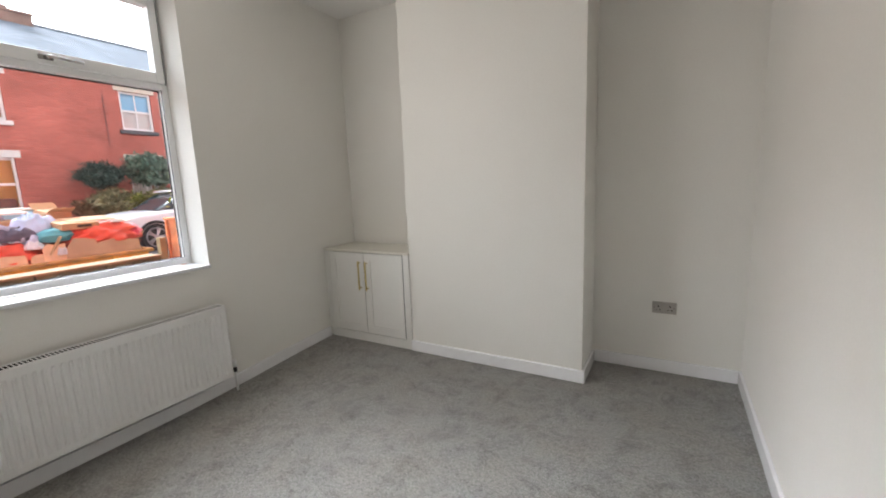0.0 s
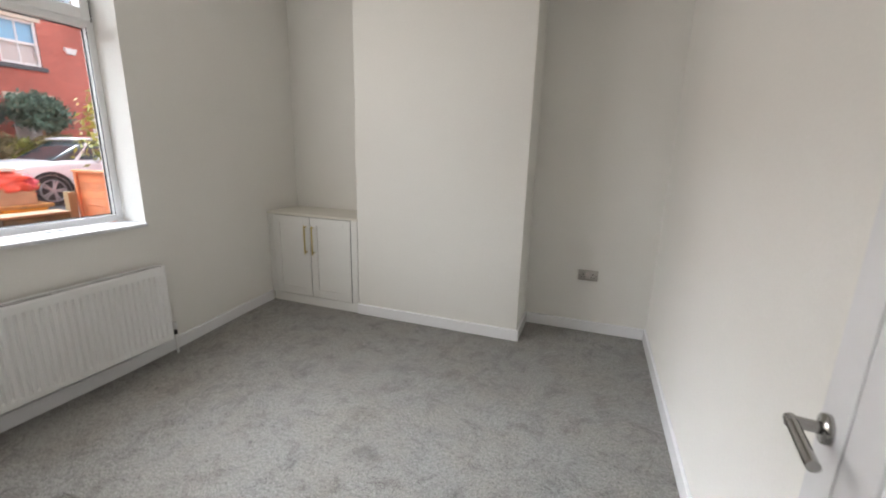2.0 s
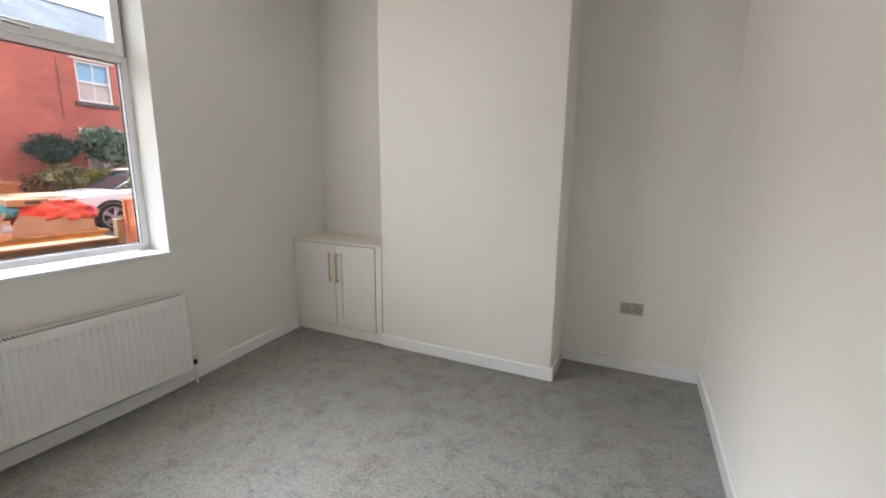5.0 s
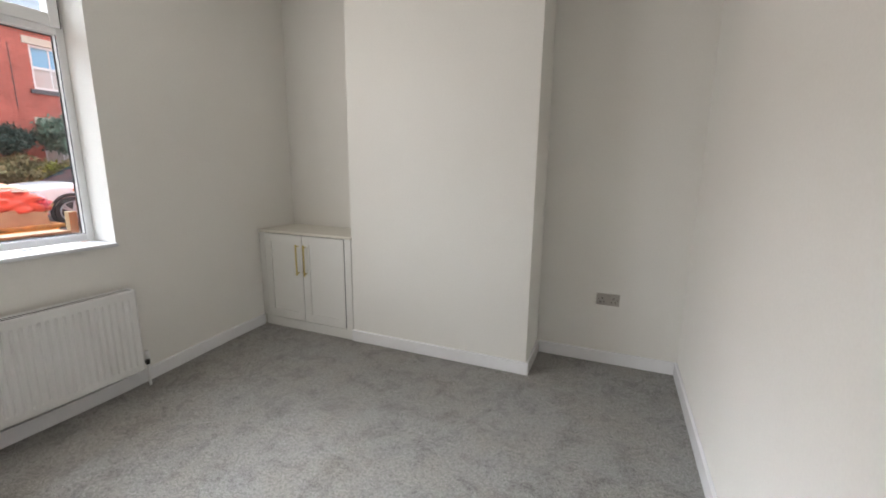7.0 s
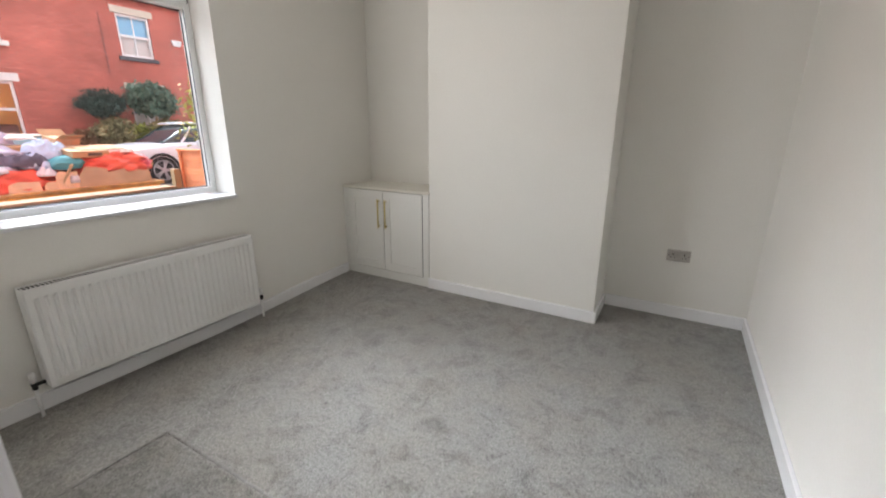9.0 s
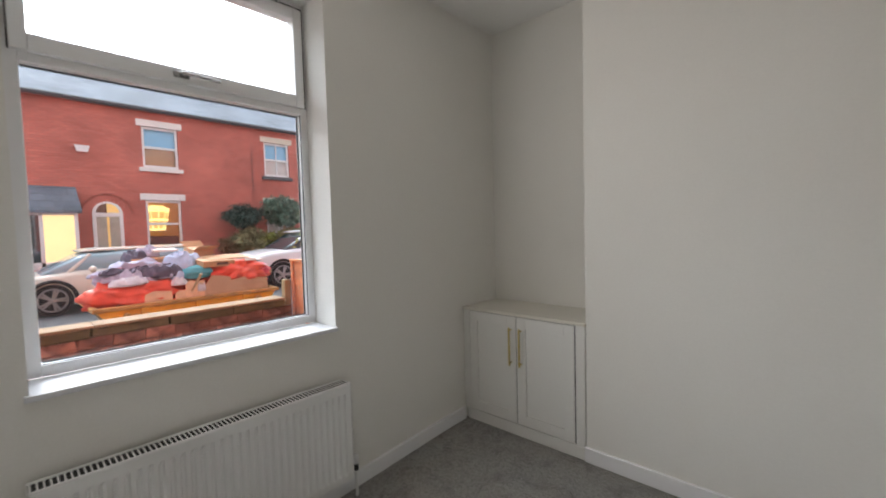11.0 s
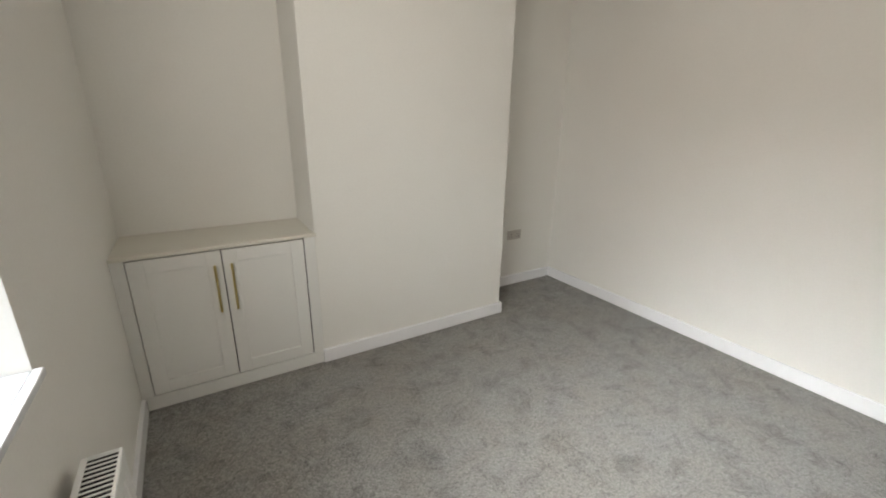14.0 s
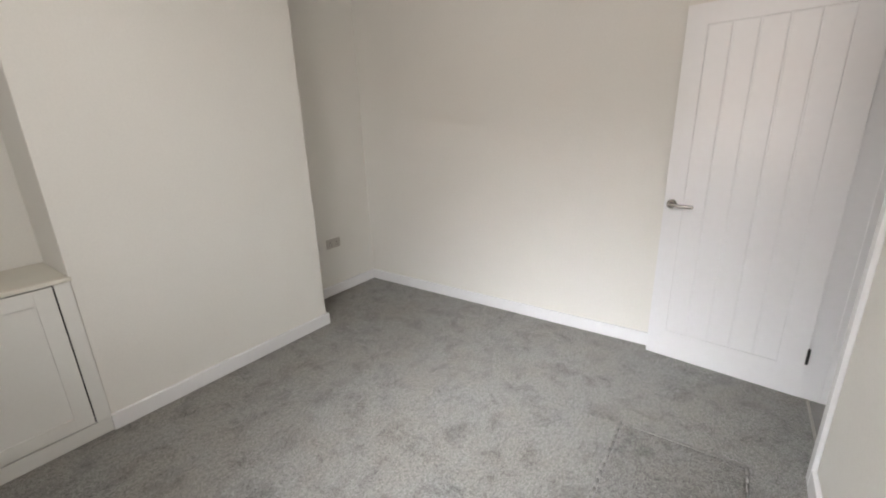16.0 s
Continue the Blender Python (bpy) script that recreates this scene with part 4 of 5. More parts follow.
bush("evergreen_bush", "dark clipped evergreen bush before the brick house", (-15.2, 6.34, 0.05), (0.5, 0.64, 0.40), 1.97, 6500, 0.055, LEAF_DARK, 1, 0.05, 2)
bush("evergreen_bush", "dark green spiky bush before the brick house", (-15.1, 7.78, 0.05), (0.55, 0.72, 0.55), 2.14, 6500, 0.085, LEAF_SPIKY, 2, 0.05, 2)
bush("shrub", "low olive and brown garden shrub", (-15.0, 6.5, 0.05), (0.4, 0.75, 0.42), 1.12, 2600, 0.08, LEAF_OLIVE, 3, 0.03)
bush("shrub", "low yellowing garden shrub", (-14.98, 7.9, 0.05), (0.4, 0.8, 0.42), 1.1, 2600, 0.08, LEAF_OLIVE, 4, 0.03)
bush("shrub", "low yellow-green garden shrub", (-14.92, 7.2, 0.05), (0.3, 0.5, 0.35), 1.0, 900, 0.08, LEAF_YELLOW, 8, 0.03)
bush("shrub", "low rust-coloured shrub by the wall", (-15.0, 5.75, 0.05), (0.3, 0.3, 0.3), 0.95, 700, 0.07, LEAF_RUST, 5, 0.03)
bush("shrub", "yellow-leaved shrub behind the fence", (-6.0, 4.3, 0.0), (0.6, 0.7, 0.72), 1.45, 4200, 0.05, LEAF_YELLOW, 6, 0.03, 5)
bush("shrub", "thin olive-leaved shrub behind the fence", (-5.2, 4.3, 0.0), (0.5, 0.55, 0.45), 1.2, 1300, 0.05, LEAF_MID, 7, 0.025, 4)


def tree(at):
    t = thing("tree", "leaning garden tree with red-brown bark and sparse leaves", "tree", at)
    tr = bmesh.new()
    rng = random.Random(11)
    stem = [(0.0, 0.05, -0.1, 0.20), (0.02, -0.06, 0.8, 0.18), (0.0, -0.15, 1.5, 0.165), (-0.10, -0.27, 2.1, 0.145), (-0.28, -0.42, 2.75, 0.115), (-0.42, -0.52, 3.5, 0.075), (-0.50, -0.58, 4.4, 0.035)]
    for p, q in zip(stem, stem[1:]):
        tube(tr, p[:3], q[:3], p[3], q[3], 14)
    tube(tr, (-0.05, -0.22, 1.95), (0.12, 0.35, 3.6), 0.10, 0.045, 10)
    part("trunk", tr, BARK, t)
    crown = []
    for i in range(24):
        z = rng.uniform(2.9, 4.5)
        a = rng.uniform(0.1, math.pi - 0.1)
        L = rng.uniform(0.7, 1.4)
        tip = (L * math.cos(a), -0.5 + L * math.sin(a), z + rng.uniform(0.2, 0.8))
        part("limb", tube(bmesh.new(), (-0.31 - 0.12 * (z - 2.9), -0.44 - 0.1 * (z - 2.9), z), tip, 0.035, 0.010, 7), BARK, t)
        crown.append(leaves(200, tip, (0.5, 0.42, 0.36), 0.05, 40 + i, 9, 0.4))
        crown.append(leaves(120, ((tip[0]) * 0.6, -0.05 + tip[1] * 0.6, z + 0.2), (0.4, 0.3, 0.3), 0.05, 80 + i, 7, 0.4))
    for i in range(12):
        z = rng.uniform(2.25, 3.3)
        spot = (rng.uniform(-0.7, 0.35), rng.uniform(-0.55, 0.35), z)
        part("twig", tube(bmesh.new(), (-0.12 - 0.22 * (z - 2.2), -0.30 - 0.18 * (z - 2.2), z - 0.15), spot, 0.016, 0.005, 6), BARK, t)
        crown.append(leaves(70, spot, (0.34, 0.30, 0.26), 0.045, 140 + i, 9, 0.4))
    c = new("crown", leaf_mesh("crown", crown, LEAF_RUST))
    c.parent = t
    return t


tree((-6.5, 5.32, 0.0))


# ---- garden wall and fence ----
gw = structure("garden_wall", boxes((-5.54, -5.315, -8, 3.02, -0.1, 0.50)), MORTAR, "low weathered sandstone wall with mossy coping", "wall")


def fence():
    f = thing("fence", "orange-stained lapped timber fence between the gardens", "fence", (-4.2, 3.1, 0.16))
    for k, (xa, xb) in enumerate(((-5.40, -4.32), (-4.22, -2.86))):
        n = 9
        for i in range(n):
            z = 0.06 + i * 0.089
            bm = boxes((xa + 4.2, xb + 4.2, -0.012, 0.0, z, z + 0.108), bevel=0.002)
            bmesh.ops.rotate(bm, verts=bm.verts[:], cent=(0, 0, z), matrix=Matrix.Rotation(radians(-6), 3, "X"))
            part("slat", bm, FENCE, f)
        for x in (xa + 0.03, (xa + xb) / 2, xb - 0.05):
            part("batten", boxes((x + 4.18, x + 4.22, -0.035, -0.013, 0.03, 0.90), bevel=0.002), FENCE, f)
        part("top_rail", boxes((xa + 4.2, xb + 4.2, -0.045, 0.02, 0.885, 0.915), bevel=0.003), FENCE, f)
    part("post", boxes((-5.46 + 4.2, -5.37 + 4.2, -0.13, -0.05, -0.1, 0.66), bevel=0.004), POST, f, "weathered grey-green post")
    part("post", boxes((-4.31 + 4.2, -4.23 + 4.2, -0.05, 0.03, -0.1, 0.80), bevel=0.004), POST, f, "weathered grey-green post")


fence()


# ---- cars ----
def loft(stations, n=24, pw=0.32):
    """Rounded cross-sections (y, half width, bottom, top) joined into a shell."""
    bm = bmesh.new()
    rings = []
    for y, hw, zb, zt in stations:
        ring = []
        for i in range(n):
            a = 2 * math.pi * i / n
            c, s = math.cos(a), math.sin(a)
            ring.append(bm.verts.new((hw * math.copysign(abs(c) ** pw, c), y, (zb + zt) / 2 + (zt - zb) / 2 * math.copysign(abs(s) ** pw, s))))
        rings.append(ring)
    for a, b in zip(rings, rings[1:]):
        for i in range(n):
            bm.faces.new((a[i], b[i], b[(i + 1) % n], a[(i + 1) % n]))
    bm.faces.new(rings[0][::-1])
    bm.faces.new(rings[-1])
    bmesh.ops.recalc_face_normals(bm, faces=bm.faces[:])
    return bm


def car(label, at, paint, body, cabin, axles, wheel_r, hw, glazing, group="parked cars"):
    c = thing("car", label, "car", at, group)
    part("body", loft(body), paint, c, "", True)
    part("cabin", loft([(y, w, a, b) for y, w, a, b in cabin], 24, 0.4), glazing, c, "car windows", True)
    top = max(b for _, _, _, b in cabin)
    ys = [y for y, _, _, b in cabin if b > top - 0.12]
    part("roof_panel", loft([(min(ys) - 0.05, hw * 0.66, top - 0.05, top - 0.01), (min(ys) + 0.2, hw * 0.74, top - 0.05, top + 0.025), (max(ys) - 0.2, hw * 0.74, top - 0.05, top + 0.025), (max(ys), hw * 0.68, top - 0.05, top - 0.01)], 20, 0.5), paint, c, "", True)
    low = cabin[0][2]
    for k in range(1, len(cabin) - 1):
        y, w, a, b = cabin[k]
        part("pillar", tube(bmesh.new(), (w + 0.005, y - (0.25 if k == 1 else 0.0), low + 0.05), (w * 0.93, y + (0.1 if k == 1 else 0.0), b - 0.03), 0.035, None, 8), paint, c)
    for ya in axles:
        for s in (1, -1):
            w = part("wheel", tube(bmesh.new(), (s * (hw - 0.2), ya, wheel_r), (s * (hw + 0.005), ya, wheel_r), wheel_r, None, 28), TYRE, c, "black tyre")
            rim_bm = tube(bmesh.new(), (s * (hw - 0.05), ya, wheel_r), (s * (hw + 0.008), ya, wheel_r), wheel_r * 0.2, None, 12)
            for i in range(5):
                a = 2 * math.pi * i / 5
                for da in (-0.14, 0.14):
                    tube(rim_bm, (s * (hw + 0.006), ya, wheel_r), (s * (hw + 0.004), ya + wheel_r * 0.68 * math.cos(a + da), wheel_r + wheel_r * 0.68 * math.sin(a + da)), 0.022, 0.02, 6)
            seg = [(s * (hw + 0.002), ya + wheel_r * 0.7 * math.cos(a), wheel_r + wheel_r * 0.7 * math.sin(a)) for a in np.linspace(0, 2 * math.pi, 25)]
            for p, q in zip(seg, seg[1:]):
                tube(rim_bm, p, q, 0.018, None, 5)
            part("rim", rim_bm, ALLOY, w, "five-spoke alloy rim")
            arch = bmesh.new()
            seg = [(s * (hw - 0.004), ya + (wheel_r + 0.05) * math.cos(a), wheel_r + (wheel_r + 0.05) * math.sin(a)) for a in np.linspace(-0.35, math.pi + 0.35, 19)]
            for p, q in zip(seg, seg[1:]):
                tube(arch, p, q, 0.035, None, 6)
            part("wheel_arch", arch, TYRE, c, "black wheel arch")
    for s in (1, -1):
        mb = bmesh.new()
        bmesh.ops.create_icosphere(mb, subdivisions=2, radius=0.1, matrix=Matrix.Translation((s * (hw + 0.06), cabin[1][0] + 0.1, low + 0.1)) @ Matrix.Diagonal((0.9, 0.7, 0.7, 1)))
        part("wing_mirror", mb, paint, c, "", True)
        hb2 = bmesh.new()
        bmesh.ops.create_icosphere(hb2, subdivisions=2, radius=0.16, matrix=Matrix.Translation((s * (hw - 0.2), body[1][0] + 0.06, body[1][3] - 0.1)) @ Matrix.Diagonal((0.9, 1.0, 0.62, 1)))
        part("headlight", hb2, LENS, c, "clear headlight", True)
    part("sill_trim", boxes((-hw - 0.004, hw + 0.004, axles[0] + 0.4, axles[1] - 0.4, 0.2, 0.3), bevel=0.02), TYRE, c, "black sill trim")
    return c


car("white sports utility car parked across the street", (-11.95, 7.0, ROAD_Z), CARW,
    [(-2.1, 0.72, 0.3, 0.62), (-2.0, 0.84, 0.24, 0.86), (-1.6, 0.9, 0.22, 0.96), (-0.9, 0.92, 0.22, 1.02), (0.4, 0.92, 0.22, 1.03), (1.8, 0.9, 0.24, 1.02), (2.15, 0.84, 0.3, 0.98), (2.25, 0.74, 0.4, 0.85)],
    [(-1.15, 0.74, 0.9, 1.0), (-0.45, 0.74, 0.9, 1.42), (0.5, 0.75, 0.9, 1.5), (1.5, 0.73, 0.9, 1.46), (2.1, 0.68, 0.9, 1.02)], (-1.3, 1.35), 0.34, 0.92, CARGLASS)
car("white hatchback, cream light and sky reflection painted in, parked across the street", (-11.9, 2.5, ROAD_Z), CARC,
    [(-1.9, 0.66, 0.28, 0.5), (-1.82, 0.78, 0.22, 0.70), (-1.5, 0.84, 0.2, 0.78), (-0.9, 0.85, 0.2, 0.84), (0.4, 0.85, 0.2, 0.86), (1.6, 0.84, 0.22, 0.87), (1.85, 0.78, 0.28, 0.82), (1.92, 0.7, 0.36, 0.70)],
    [(-1.42, 0.7, 0.74, 0.80), (-0.78, 0.71, 0.74, 1.16), (0.3, 0.72, 0.74, 1.22), (1.3, 0.71, 0.74, 1.19), (1.8, 0.66, 0.74, 0.88)], (-1.28, 1.2), 0.30, 0.85, CARGLASS_SKY)


# ---- skip and its load ----
def skip():
    s = thing("skip", "rusty yellow builder's skip heaped with rubbish", "skip", (-8.4, 2.65, ROAD_Z))
    prof_o = [(-1.24, 0.47), (-0.95, 0.02), (0.95, 0.02), (1.24, 0.47)]
    shell = bmesh.new()
    for x, sgn in ((0.80, 1), (-0.80, -1)):
        a = [shell.verts.new((x, y, z)) for y, z in prof_o]
        b = [shell.verts.new((x - sgn * 0.03, y, z)) for y, z in prof_o]
        shell.faces.new(a)
        shell.faces.new(b[::-1])
        for i in range(4):
            shell.faces.new((a[i], a[(i + 1) % 4], b[(i + 1) % 4], b[i]))
    for (ya, za), (yb, zb) in zip(prof_o, prof_o[1:]):
        q = [shell.verts.new(p) for p in ((-0.77, ya, za), (0.77, ya, za), (0.77, yb, zb), (-0.77, yb, zb))]
        shell.faces.new(q)
    bmesh.ops.recalc_face_normals(shell, faces=shell.faces[:])
    part("shell", shell, SKIP, s)
    part("rim", boxes((0.765, 0.84, -1.28, 1.28, 0.44, 0.50), (-0.84, -0.765, -1.28, 1.28, 0.44, 0.50), (-0.765, 0.765, -1.28, -1.2, 0.44, 0.5), (-0.765, 0.765, 1.2, 1.28, 0.44, 0.5), bevel=0.01), RUST, s, "scraped rusty rim")
    for y in (-0.7, 0.0, 0.7):
        part("rib", boxes((0.80, 0.835, y - 0.04, y + 0.04, 0.03, 0.44), bevel=0.006), SKIP, s)
    for y in (-0.9, 0.9):
        part("lifting_lug", tube(bmesh.new(), (0.8, y, 0.36), (0.92, y, 0.36), 0.04), RUST, s)
    part("rubble_fill", boxes((-0.76, 0.76, -1.15, 1.15, 0.3, 0.42)), SOIL, s, "rubble inside")


skip()


def lump(name, label, category, at, radii, material, seed, rough=0.22, turn=0, group="rubbish in the skip", fold=2.2):
    """A soft bag, cushion or cloth heap: a crumpled, flattened ball."""
    bm = bmesh.new()
    bmesh.ops.create_icosphere(bm, subdivisions=4, radius=1.0)
    for v in bm.verts:
        p = v.co.copy()
        f = 1 + rough * noise.noise(p * fold + Vector((seed * 7.1, 0, 0))) + rough * 0.55 * noise.noise(p * fold * 2.6 + Vector((0, seed * 3.3, 0))) + rough * 0.3 * abs(noise.noise(p * fold * 6 + Vector((0, 0, seed))))
        v.co = Vector((p.x * radii[0], p.y * radii[1], (max(p.z, -0.55)) * radii[2])) * f
    ob = tagged(part(name, bm, material, None, label, True), "", category, group)
    ob.matrix_world = pose(*at, 0, 0, turn)
    return ob


def drape(label, at, spread, height, material, seed, turn=0, tip=0):
    """A crumpled cloth: an uneven heap of sharp folds with a ragged hem."""
    n, bm = 34, bmesh.new()
    rings = []
    for i in range(n):
        r = i / (n - 1)
        ring = []
        for k in range(44):
            a = 2 * math.pi * k / 44
            hem = 1 + 0.28 * noise.noise((2 * math.cos(a), 2 * math.sin(a), seed * 3.7))
            x, y = r * hem * math.cos(a), r * hem * math.sin(a)
            f = noise.noise((x * 1.6 + seed, y * 1.6, 1.3)) + 0.5 * abs(noise.noise((x * 3.4, y * 3.4 + seed, 4.1))) - 0.35 * abs(noise.noise((x * 6.5 + seed, y * 6.5, 7.7)))
            ridge = 1 - 2.2 * abs(noise.noise((x * 2.1 + seed, y * 2.6, 9.1)))
            z = height * max(max(1 - r ** 4, 0) ** 0.5 * (0.62 + 0.4 * f + 0.3 * ridge), 0.02)
            ring.append(bm.verts.new((x * spread[0], y * spread[1], z)) if i or not k else ring[0])
        rings.append(ring)
    for i in range(1, n):
        for k in range(44):
            q = [rings[i - 1][k], rings[i][k], rings[i][(k + 1) % 44], rings[i - 1][(k + 1) % 44]]
            bm.faces.new(q if i > 1 else [q[0], q[1], q[2]])
    bm.faces.new(rings[-1][::-1])
    ob = tagged(part("crumpled_cloth", bm, material, None, label, True), "", "cloth", "rubbish in the skip")
    ob.matrix_world = pose(*at, 0, tip, turn)
    return ob


def carton(label, at, size, turn, material=CARD, tip=0, flaps=True, printed=False):
    c = thing("cardboard_box", label, "box", (0, 0, 0), "rubbish in the skip")
    x, y, z = size
    part("box_body", boxes((-x / 2, x / 2, -y / 2, y / 2, 0, z), bevel=0.006), material, c)
    if flaps:
        for s in (1, -1):
            bm = boxes((0, 0.006, -y / 2, y / 2, 0, x * 0.45))
            bm.transform(pose(s * x / 2, 0, z, 0, s * 55, 0))
            part("flap", bm, material, c)
    if printed:
        part("print", boxes((x / 2 + 0.001, x / 2 + 0.003, -y * 0.1, y * 0.28, z * 0.3, z * 0.7)), INK, c, "dark printed mark")
    c.matrix_world = pose(*at, 0, tip, turn)
    return c


def torn_card(label, y, w, h, seed, lean=14, material=CARDT):
    """A torn sheet of cardboard standing behind the skip rim."""
    rng = random.Random(seed)
    outline = [(-w / 2, 0), (w / 2, 0), (w / 2 * rng.uniform(0.9, 1.05), h * rng.uniform(0.75, 0.95)), (w * rng.uniform(0.05, 0.25), h * rng.uniform(0.9, 1.0)), (-w * rng.uniform(0.05, 0.3), h), (-w / 2 * rng.uniform(0.85, 1.0), h * rng.uniform(0.6, 0.85))]
    sheet = prism(outline, "x", 0.0, 0.008)
    ob = tagged(part("cardboard_sheet", sheet, material, None, label), "", "cardboard", "rubbish in the skip")
    ob.matrix_world = pose(-7.665 + rng.uniform(-0.01, 0.01), y, 0.41, 0, -lean * 0.3, rng.uniform(-3, 3))
    return ob


lump("rubble_heap", "mixed rubble under the bags", "rubble", (-8.5, 2.6, 0.42), (0.60, 0.95, 0.38), SOIL, 10, 0.25)
lump("rubble_bag", "slumped red woven rubbish bag behind the skip rim", "bag", (-8.02, 2.02, 0.53), (0.34, 0.66, 0.28), REDBAG, 2, 0.34, fold=3.0)
lump("rubble_bag", "bulging red woven rubbish bag in the skip", "bag", (-8.05, 3.38, 0.72), (0.36, 0.54, 0.25), REDBAG, 1, 0.34, fold=3.2)
lump("rubble_bag", "pink plastic bag tucked beside the red bag", "bag", (-7.95, 3.80, 0.74), (0.14, 0.12, 0.12), PINKBAG, 3, 0.4)
lump("cushion", "plump teal cushion on the rubbish heap", "cushion", (-7.93, 2.73, 0.79), (0.22, 0.25, 0.125), TEAL, 4, 0.12)
drape("flat white cloth spread over the red bag", (-7.84, 1.79, 0.70), (0.18, 0.20, ), 0.13, CLOTHW, 7, 12)
drape("lilac sheet crumpled on the rubbish", (-8.0, 1.64, 0.76), (0.22, 0.17), 0.17, CLOTHL, 21)
drape("pink garment among the lilac sheets", (-8.08, 1.76, 0.84), (0.12, 0.12), 0.12, PINKBAG, 22)
drape("dark crumpled garment on the heap", (-7.95, 2.16, 0.79), (0.17, 0.17), 0.17, CLOTHD, 23)
drape("dark crumpled garment on the heap", (-8.0, 2.40, 0.80), (0.17, 0.16), 0.16, CLOTHD, 24, 40)
drape("lilac crumpled garment on the heap", (-7.9, 2.30, 0.76), (0.15, 0.14), 0.14, CLOTHL, 25, 20)
drape("lilac crumpled garment on the heap", (-8.02, 2.02, 0.82), (0.15, 0.12), 0.15, CLOTHL, 26, 70)
drape("pale straps and cloth hanging over the red bag", (-7.80, 2.46, 0.64), (0.12, 0.13), 0.13, CLOTHW, 27, 15)
drape("white rag caught between the cardboard sheets", (-7.70, 2.72, 0.52), (0.05, 0.07), 0.14, CLOTHW, 28)
drape("white and pale blue sheet thrown on the heap", (-8.22, 2.62, 0.92), (0.26, 0.27), 0.20, CLOTHS, 29)
drape("dark rag at the top of the heap", (-8.35, 2.02, 1.02), (0.2, 0.17), 0.17, CLOTHD, 30)
drape("grey rag at the top of the heap", (-8.38, 2.18, 1.08), (0.16, 0.15), 0.17, CLOTHL, 31, 50)
drape("pale crumpled cloths at the back of the heap", (-8.65, 2.2, 0.85), (0.35, 0.5), 0.22, CLOTHL, 8)
drape("dark garment at the back of the heap", (-8.7, 3.1, 0.80), (0.35, 0.5), 0.22, CLOTHD, 9)
lump("cloth_heap", "broad heap of grey-lilac bedding under the rags", "cloth", (-8.22, 2.12, 0.74), (0.34, 0.56, 0.30), CLOTHL, 12, 0.4, fold=3.4)
drape("large pale blue sheet bundled on the heap", (-8.16, 2.58, 0.84), (0.28, 0.30), 0.30, CLOTHS, 61, 25)
drape("pale blue sheet hanging down the heap", (-7.98, 2.50, 0.72), (0.16, 0.20), 0.22, CLOTHS, 62, 60)
drape("white pillow case lying flat on the red bag", (-7.80, 1.86, 0.74), (0.14, 0.22), 0.09, CLOTHW, 63, 8, 12)
drape("lilac duvet cover heaped behind the red bag", (-8.05, 1.86, 0.72), (0.24, 0.30), 0.26, CLOTHL, 64, 30)
drape("dark patterned garment across the heap", (-7.92, 2.28, 0.80), (0.14, 0.30), 0.17, CLOTHD, 65, 6, 8)
rag_rng = random.Random(3)
for k in range(16):
    shade_m, word = ((CLOTHL, "grey-lilac"), (CLOTHD, "dark"), (CLOTHS, "pale blue"), (CLOTHD, "dark"), (CLOTHW, "white"))[k % 5]
    drape(f"{word} garment twisted among the rubbish", (-7.90 - rag_rng.uniform(0, 0.20), 1.60 + 0.062 * k, 0.83 + rag_rng.uniform(-0.05, 0.07)), (0.07 + rag_rng.uniform(0, 0.04), 0.17 + rag_rng.uniform(0, 0.09)), 0.085, shade_m, 70 + k, rag_rng.uniform(-35, 35), rag_rng.uniform(5, 30))
carton("long brown cardboard box under the rags", (-8.24, 2.24, 0.92), (0.24, 0.60, 0.15), -4, CARD, 4, False)
carton("thin pale box lying on the rags", (-8.36, 2.40, 1.16), (0.24, 0.36, 0.035), 8, CARDW, 6, False)
carton("flat brown carton with a dark printed mark", (-8.0, 3.02, 0.90), (0.46, 0.50, 0.10), 6, CARD, 6, False, True)
carton("pale flattened cardboard sheet on the heap", (-8.05, 3.34, 0.955), (0.46, 0.86, 0.02), 3, CARDW, 6, False)
carton("pale flattened cardboard sheet on the heap", (-8.1, 3.30, 0.985), (0.42, 0.80, 0.02), -3, CARDW, 7, False)
carton("brown flattened cardboard sheet on the heap", (-8.1, 3.26, 1.012), (0.42, 0.66, 0.012), 5, CARD, 7, False)
carton("open brown carton at the back of the heap", (-8.6, 2.98, 1.00), (0.3, 0.36, 0.18), 15, CARD, 10)
torn_card("torn brown cardboard sheet behind the skip rim", 2.15, 0.36, 0.19, 1, 20)
torn_card("torn brown cardboard sheet behind the skip rim", 2.64, 0.27, 0.30, 2, 12)
torn_card("torn brown cardboard sheet behind the skip rim", 2.97, 0.42, 0.34, 3, 16)
torn_card("torn brown cardboard sheet behind the skip rim", 3.46, 0.66, 0.28, 4, 18)
torn_card("small torn cardboard behind the skip rim", 2.45, 0.18, 0.16, 5, 25)
PLANK = mat("raw timber offcut", (0.48, 0.33, 0.19), 0.8, vary=0.2, grain=14)
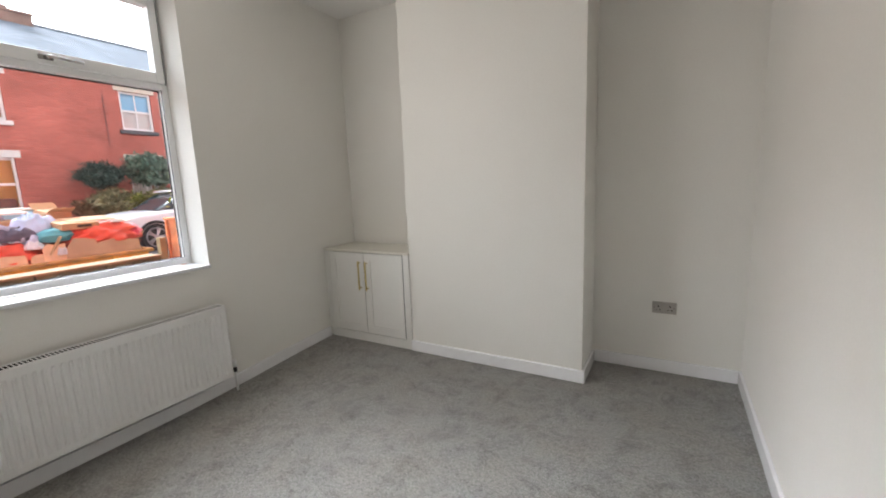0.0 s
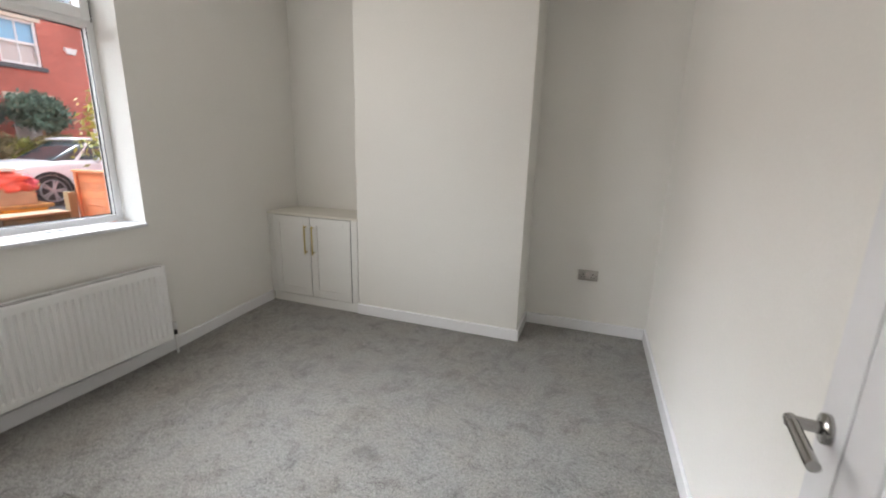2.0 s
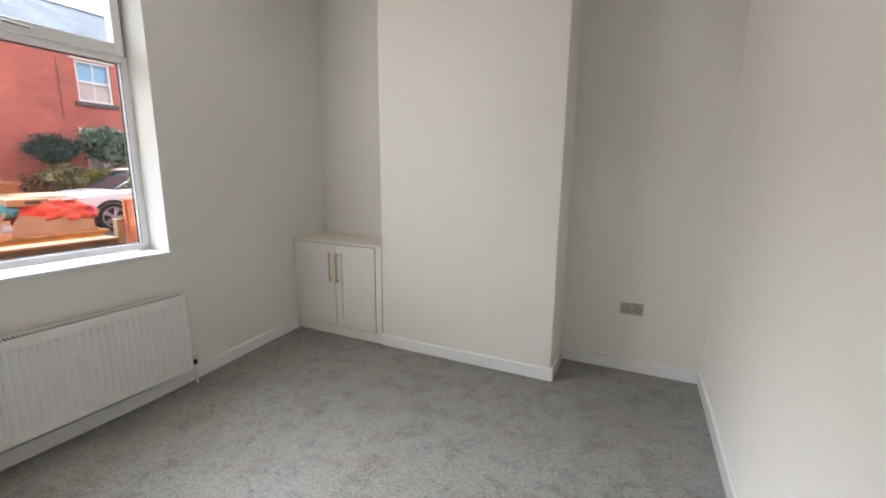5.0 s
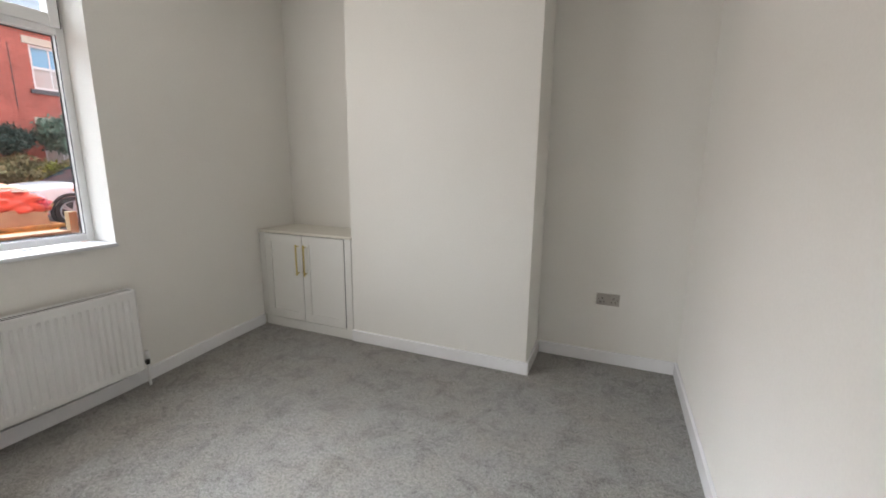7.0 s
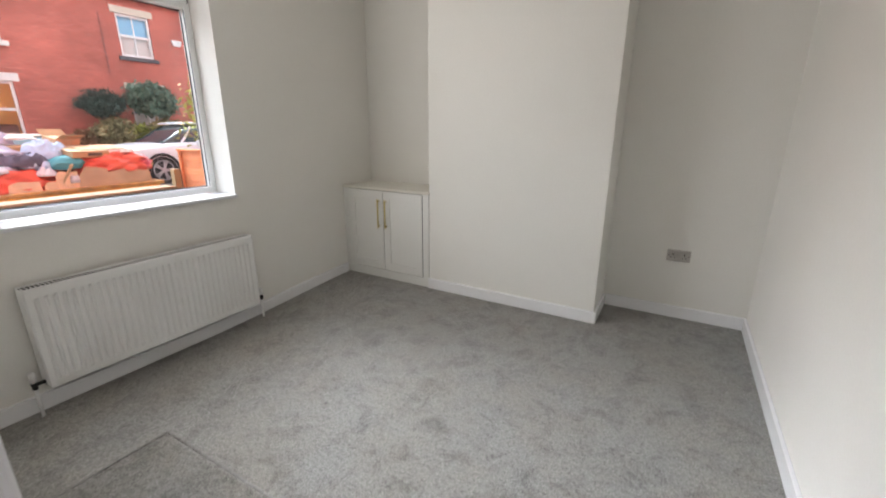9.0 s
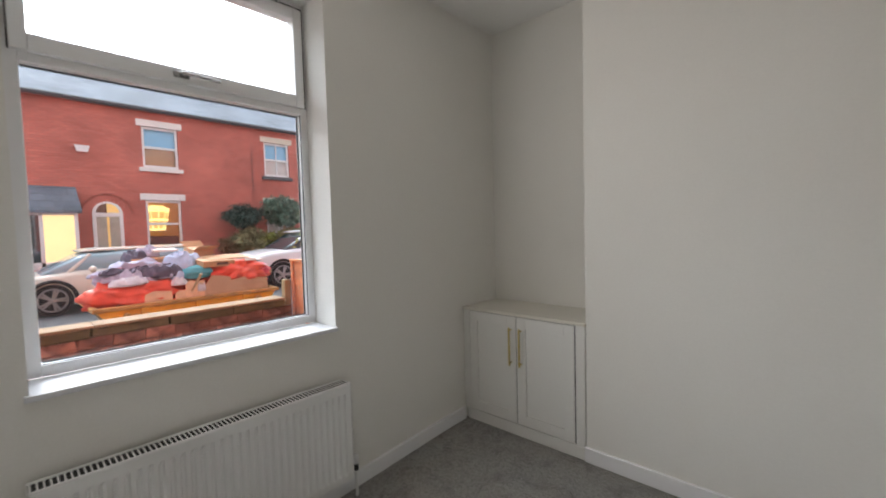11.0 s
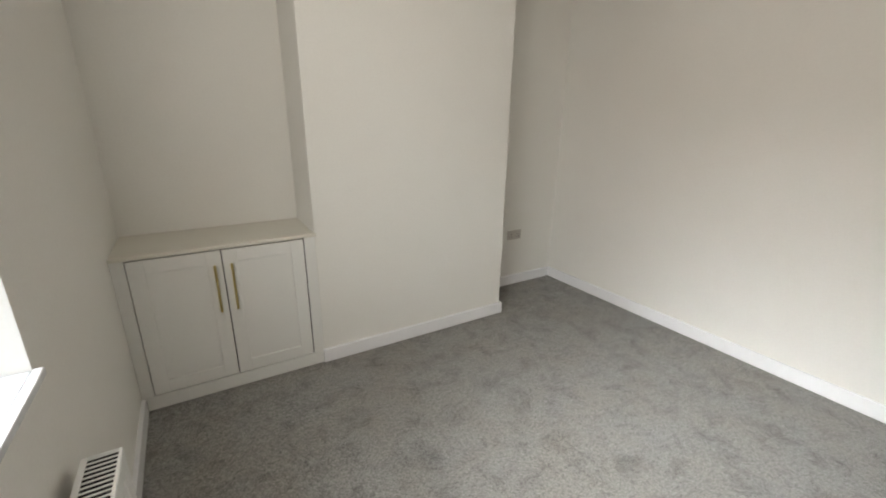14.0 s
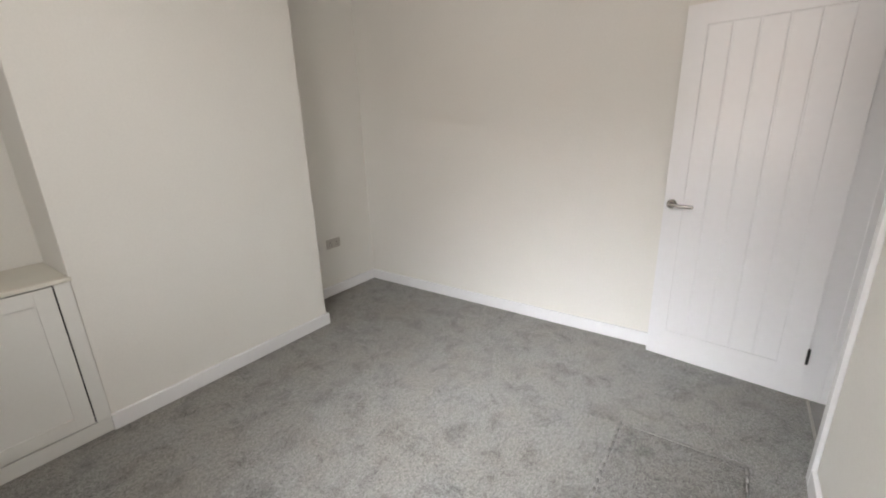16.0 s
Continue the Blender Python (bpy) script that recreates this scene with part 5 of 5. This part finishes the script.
for pa, pb in (((-7.75, 3.62, 0.46), (-8.0, 3.98, 0.72)), ((-7.72, 2.58, 0.48), (-7.62, 2.72, 0.80)), ((-8.6, 2.6, 1.0), (-8.4, 3.1, 1.22))):
    wood = boxes((-0.04, 0.04, -0.012, 0.012, 0, (Vector(pb) - Vector(pa)).length), bevel=0.002)
    stick = tagged(part("timber_offcut", wood, PLANK, None, "pale timber offcut sticking out of the skip"), "", "timber", "rubbish in the skip")
    stick.matrix_world = Matrix.Translation(pa) @ (Vector(pb) - Vector(pa)).to_track_quat("Z", "Y").to_matrix().to_4x4()

# ---- pieces of the garden wall, last ----
rng = random.Random(5)
stone_meshes = []
for k in range(6):
    L = 0.21 + 0.035 * k
    bm = boxes((-0.02, 0.012, -L / 2, L / 2, 0, 0.098), bevel=0.010, seg=2)
    for v in bm.verts:
        v.co += Vector((noise.noise(v.co * 14 + Vector((k, 0, 0))), noise.noise(v.co * 14 + Vector((0, k, 0))), noise.noise(v.co * 14 + Vector((0, 0, k))))) * 0.026
    stone_meshes.append((L, mesh_of("stone", bm, WALLSTONE)))
for row in range(4):
    y = -0.6 - 0.1 * (row % 2)
    while y < 2.98:
        L, me = rng.choice(stone_meshes)
        st = new("stone", me)
        st.parent = gw
        st.location = (-5.315, min(y + L / 2, 3.02 - L / 2), 0.105 + row * 0.1 + rng.uniform(-0.008, 0.008))
        y += L + 0.005
bm = boxes((-0.13, 0.125, -0.3, 0.3, 0, 0.092), bevel=0.015, seg=2)
for v in bm.verts:
    v.co += Vector((noise.noise(v.co * 9), noise.noise(v.co * 9 + Vector((5, 0, 0))), noise.noise(v.co * 9 + Vector((0, 5, 0))))) * 0.012
cop = mesh_of("coping_stone", bm, COPING)
for i in range(14):
    st = new("coping_stone", cop)
    st.parent = gw
    st.matrix_world = pose(-5.42, 2.63 - i * 0.61, 0.50, 0, 0, 180 * (i % 2))
cap_mesh = mesh_of("capping_board", boxes((-0.145, 0.14, -0.9, 0.9, 0, 0.024), bevel=0.004), CAP)
for i in range(5):
    st = new("capping_board", cap_mesh)
    st.parent = gw
    st.matrix_world = pose(-5.42, 2.03 - i * 1.804, 0.592)
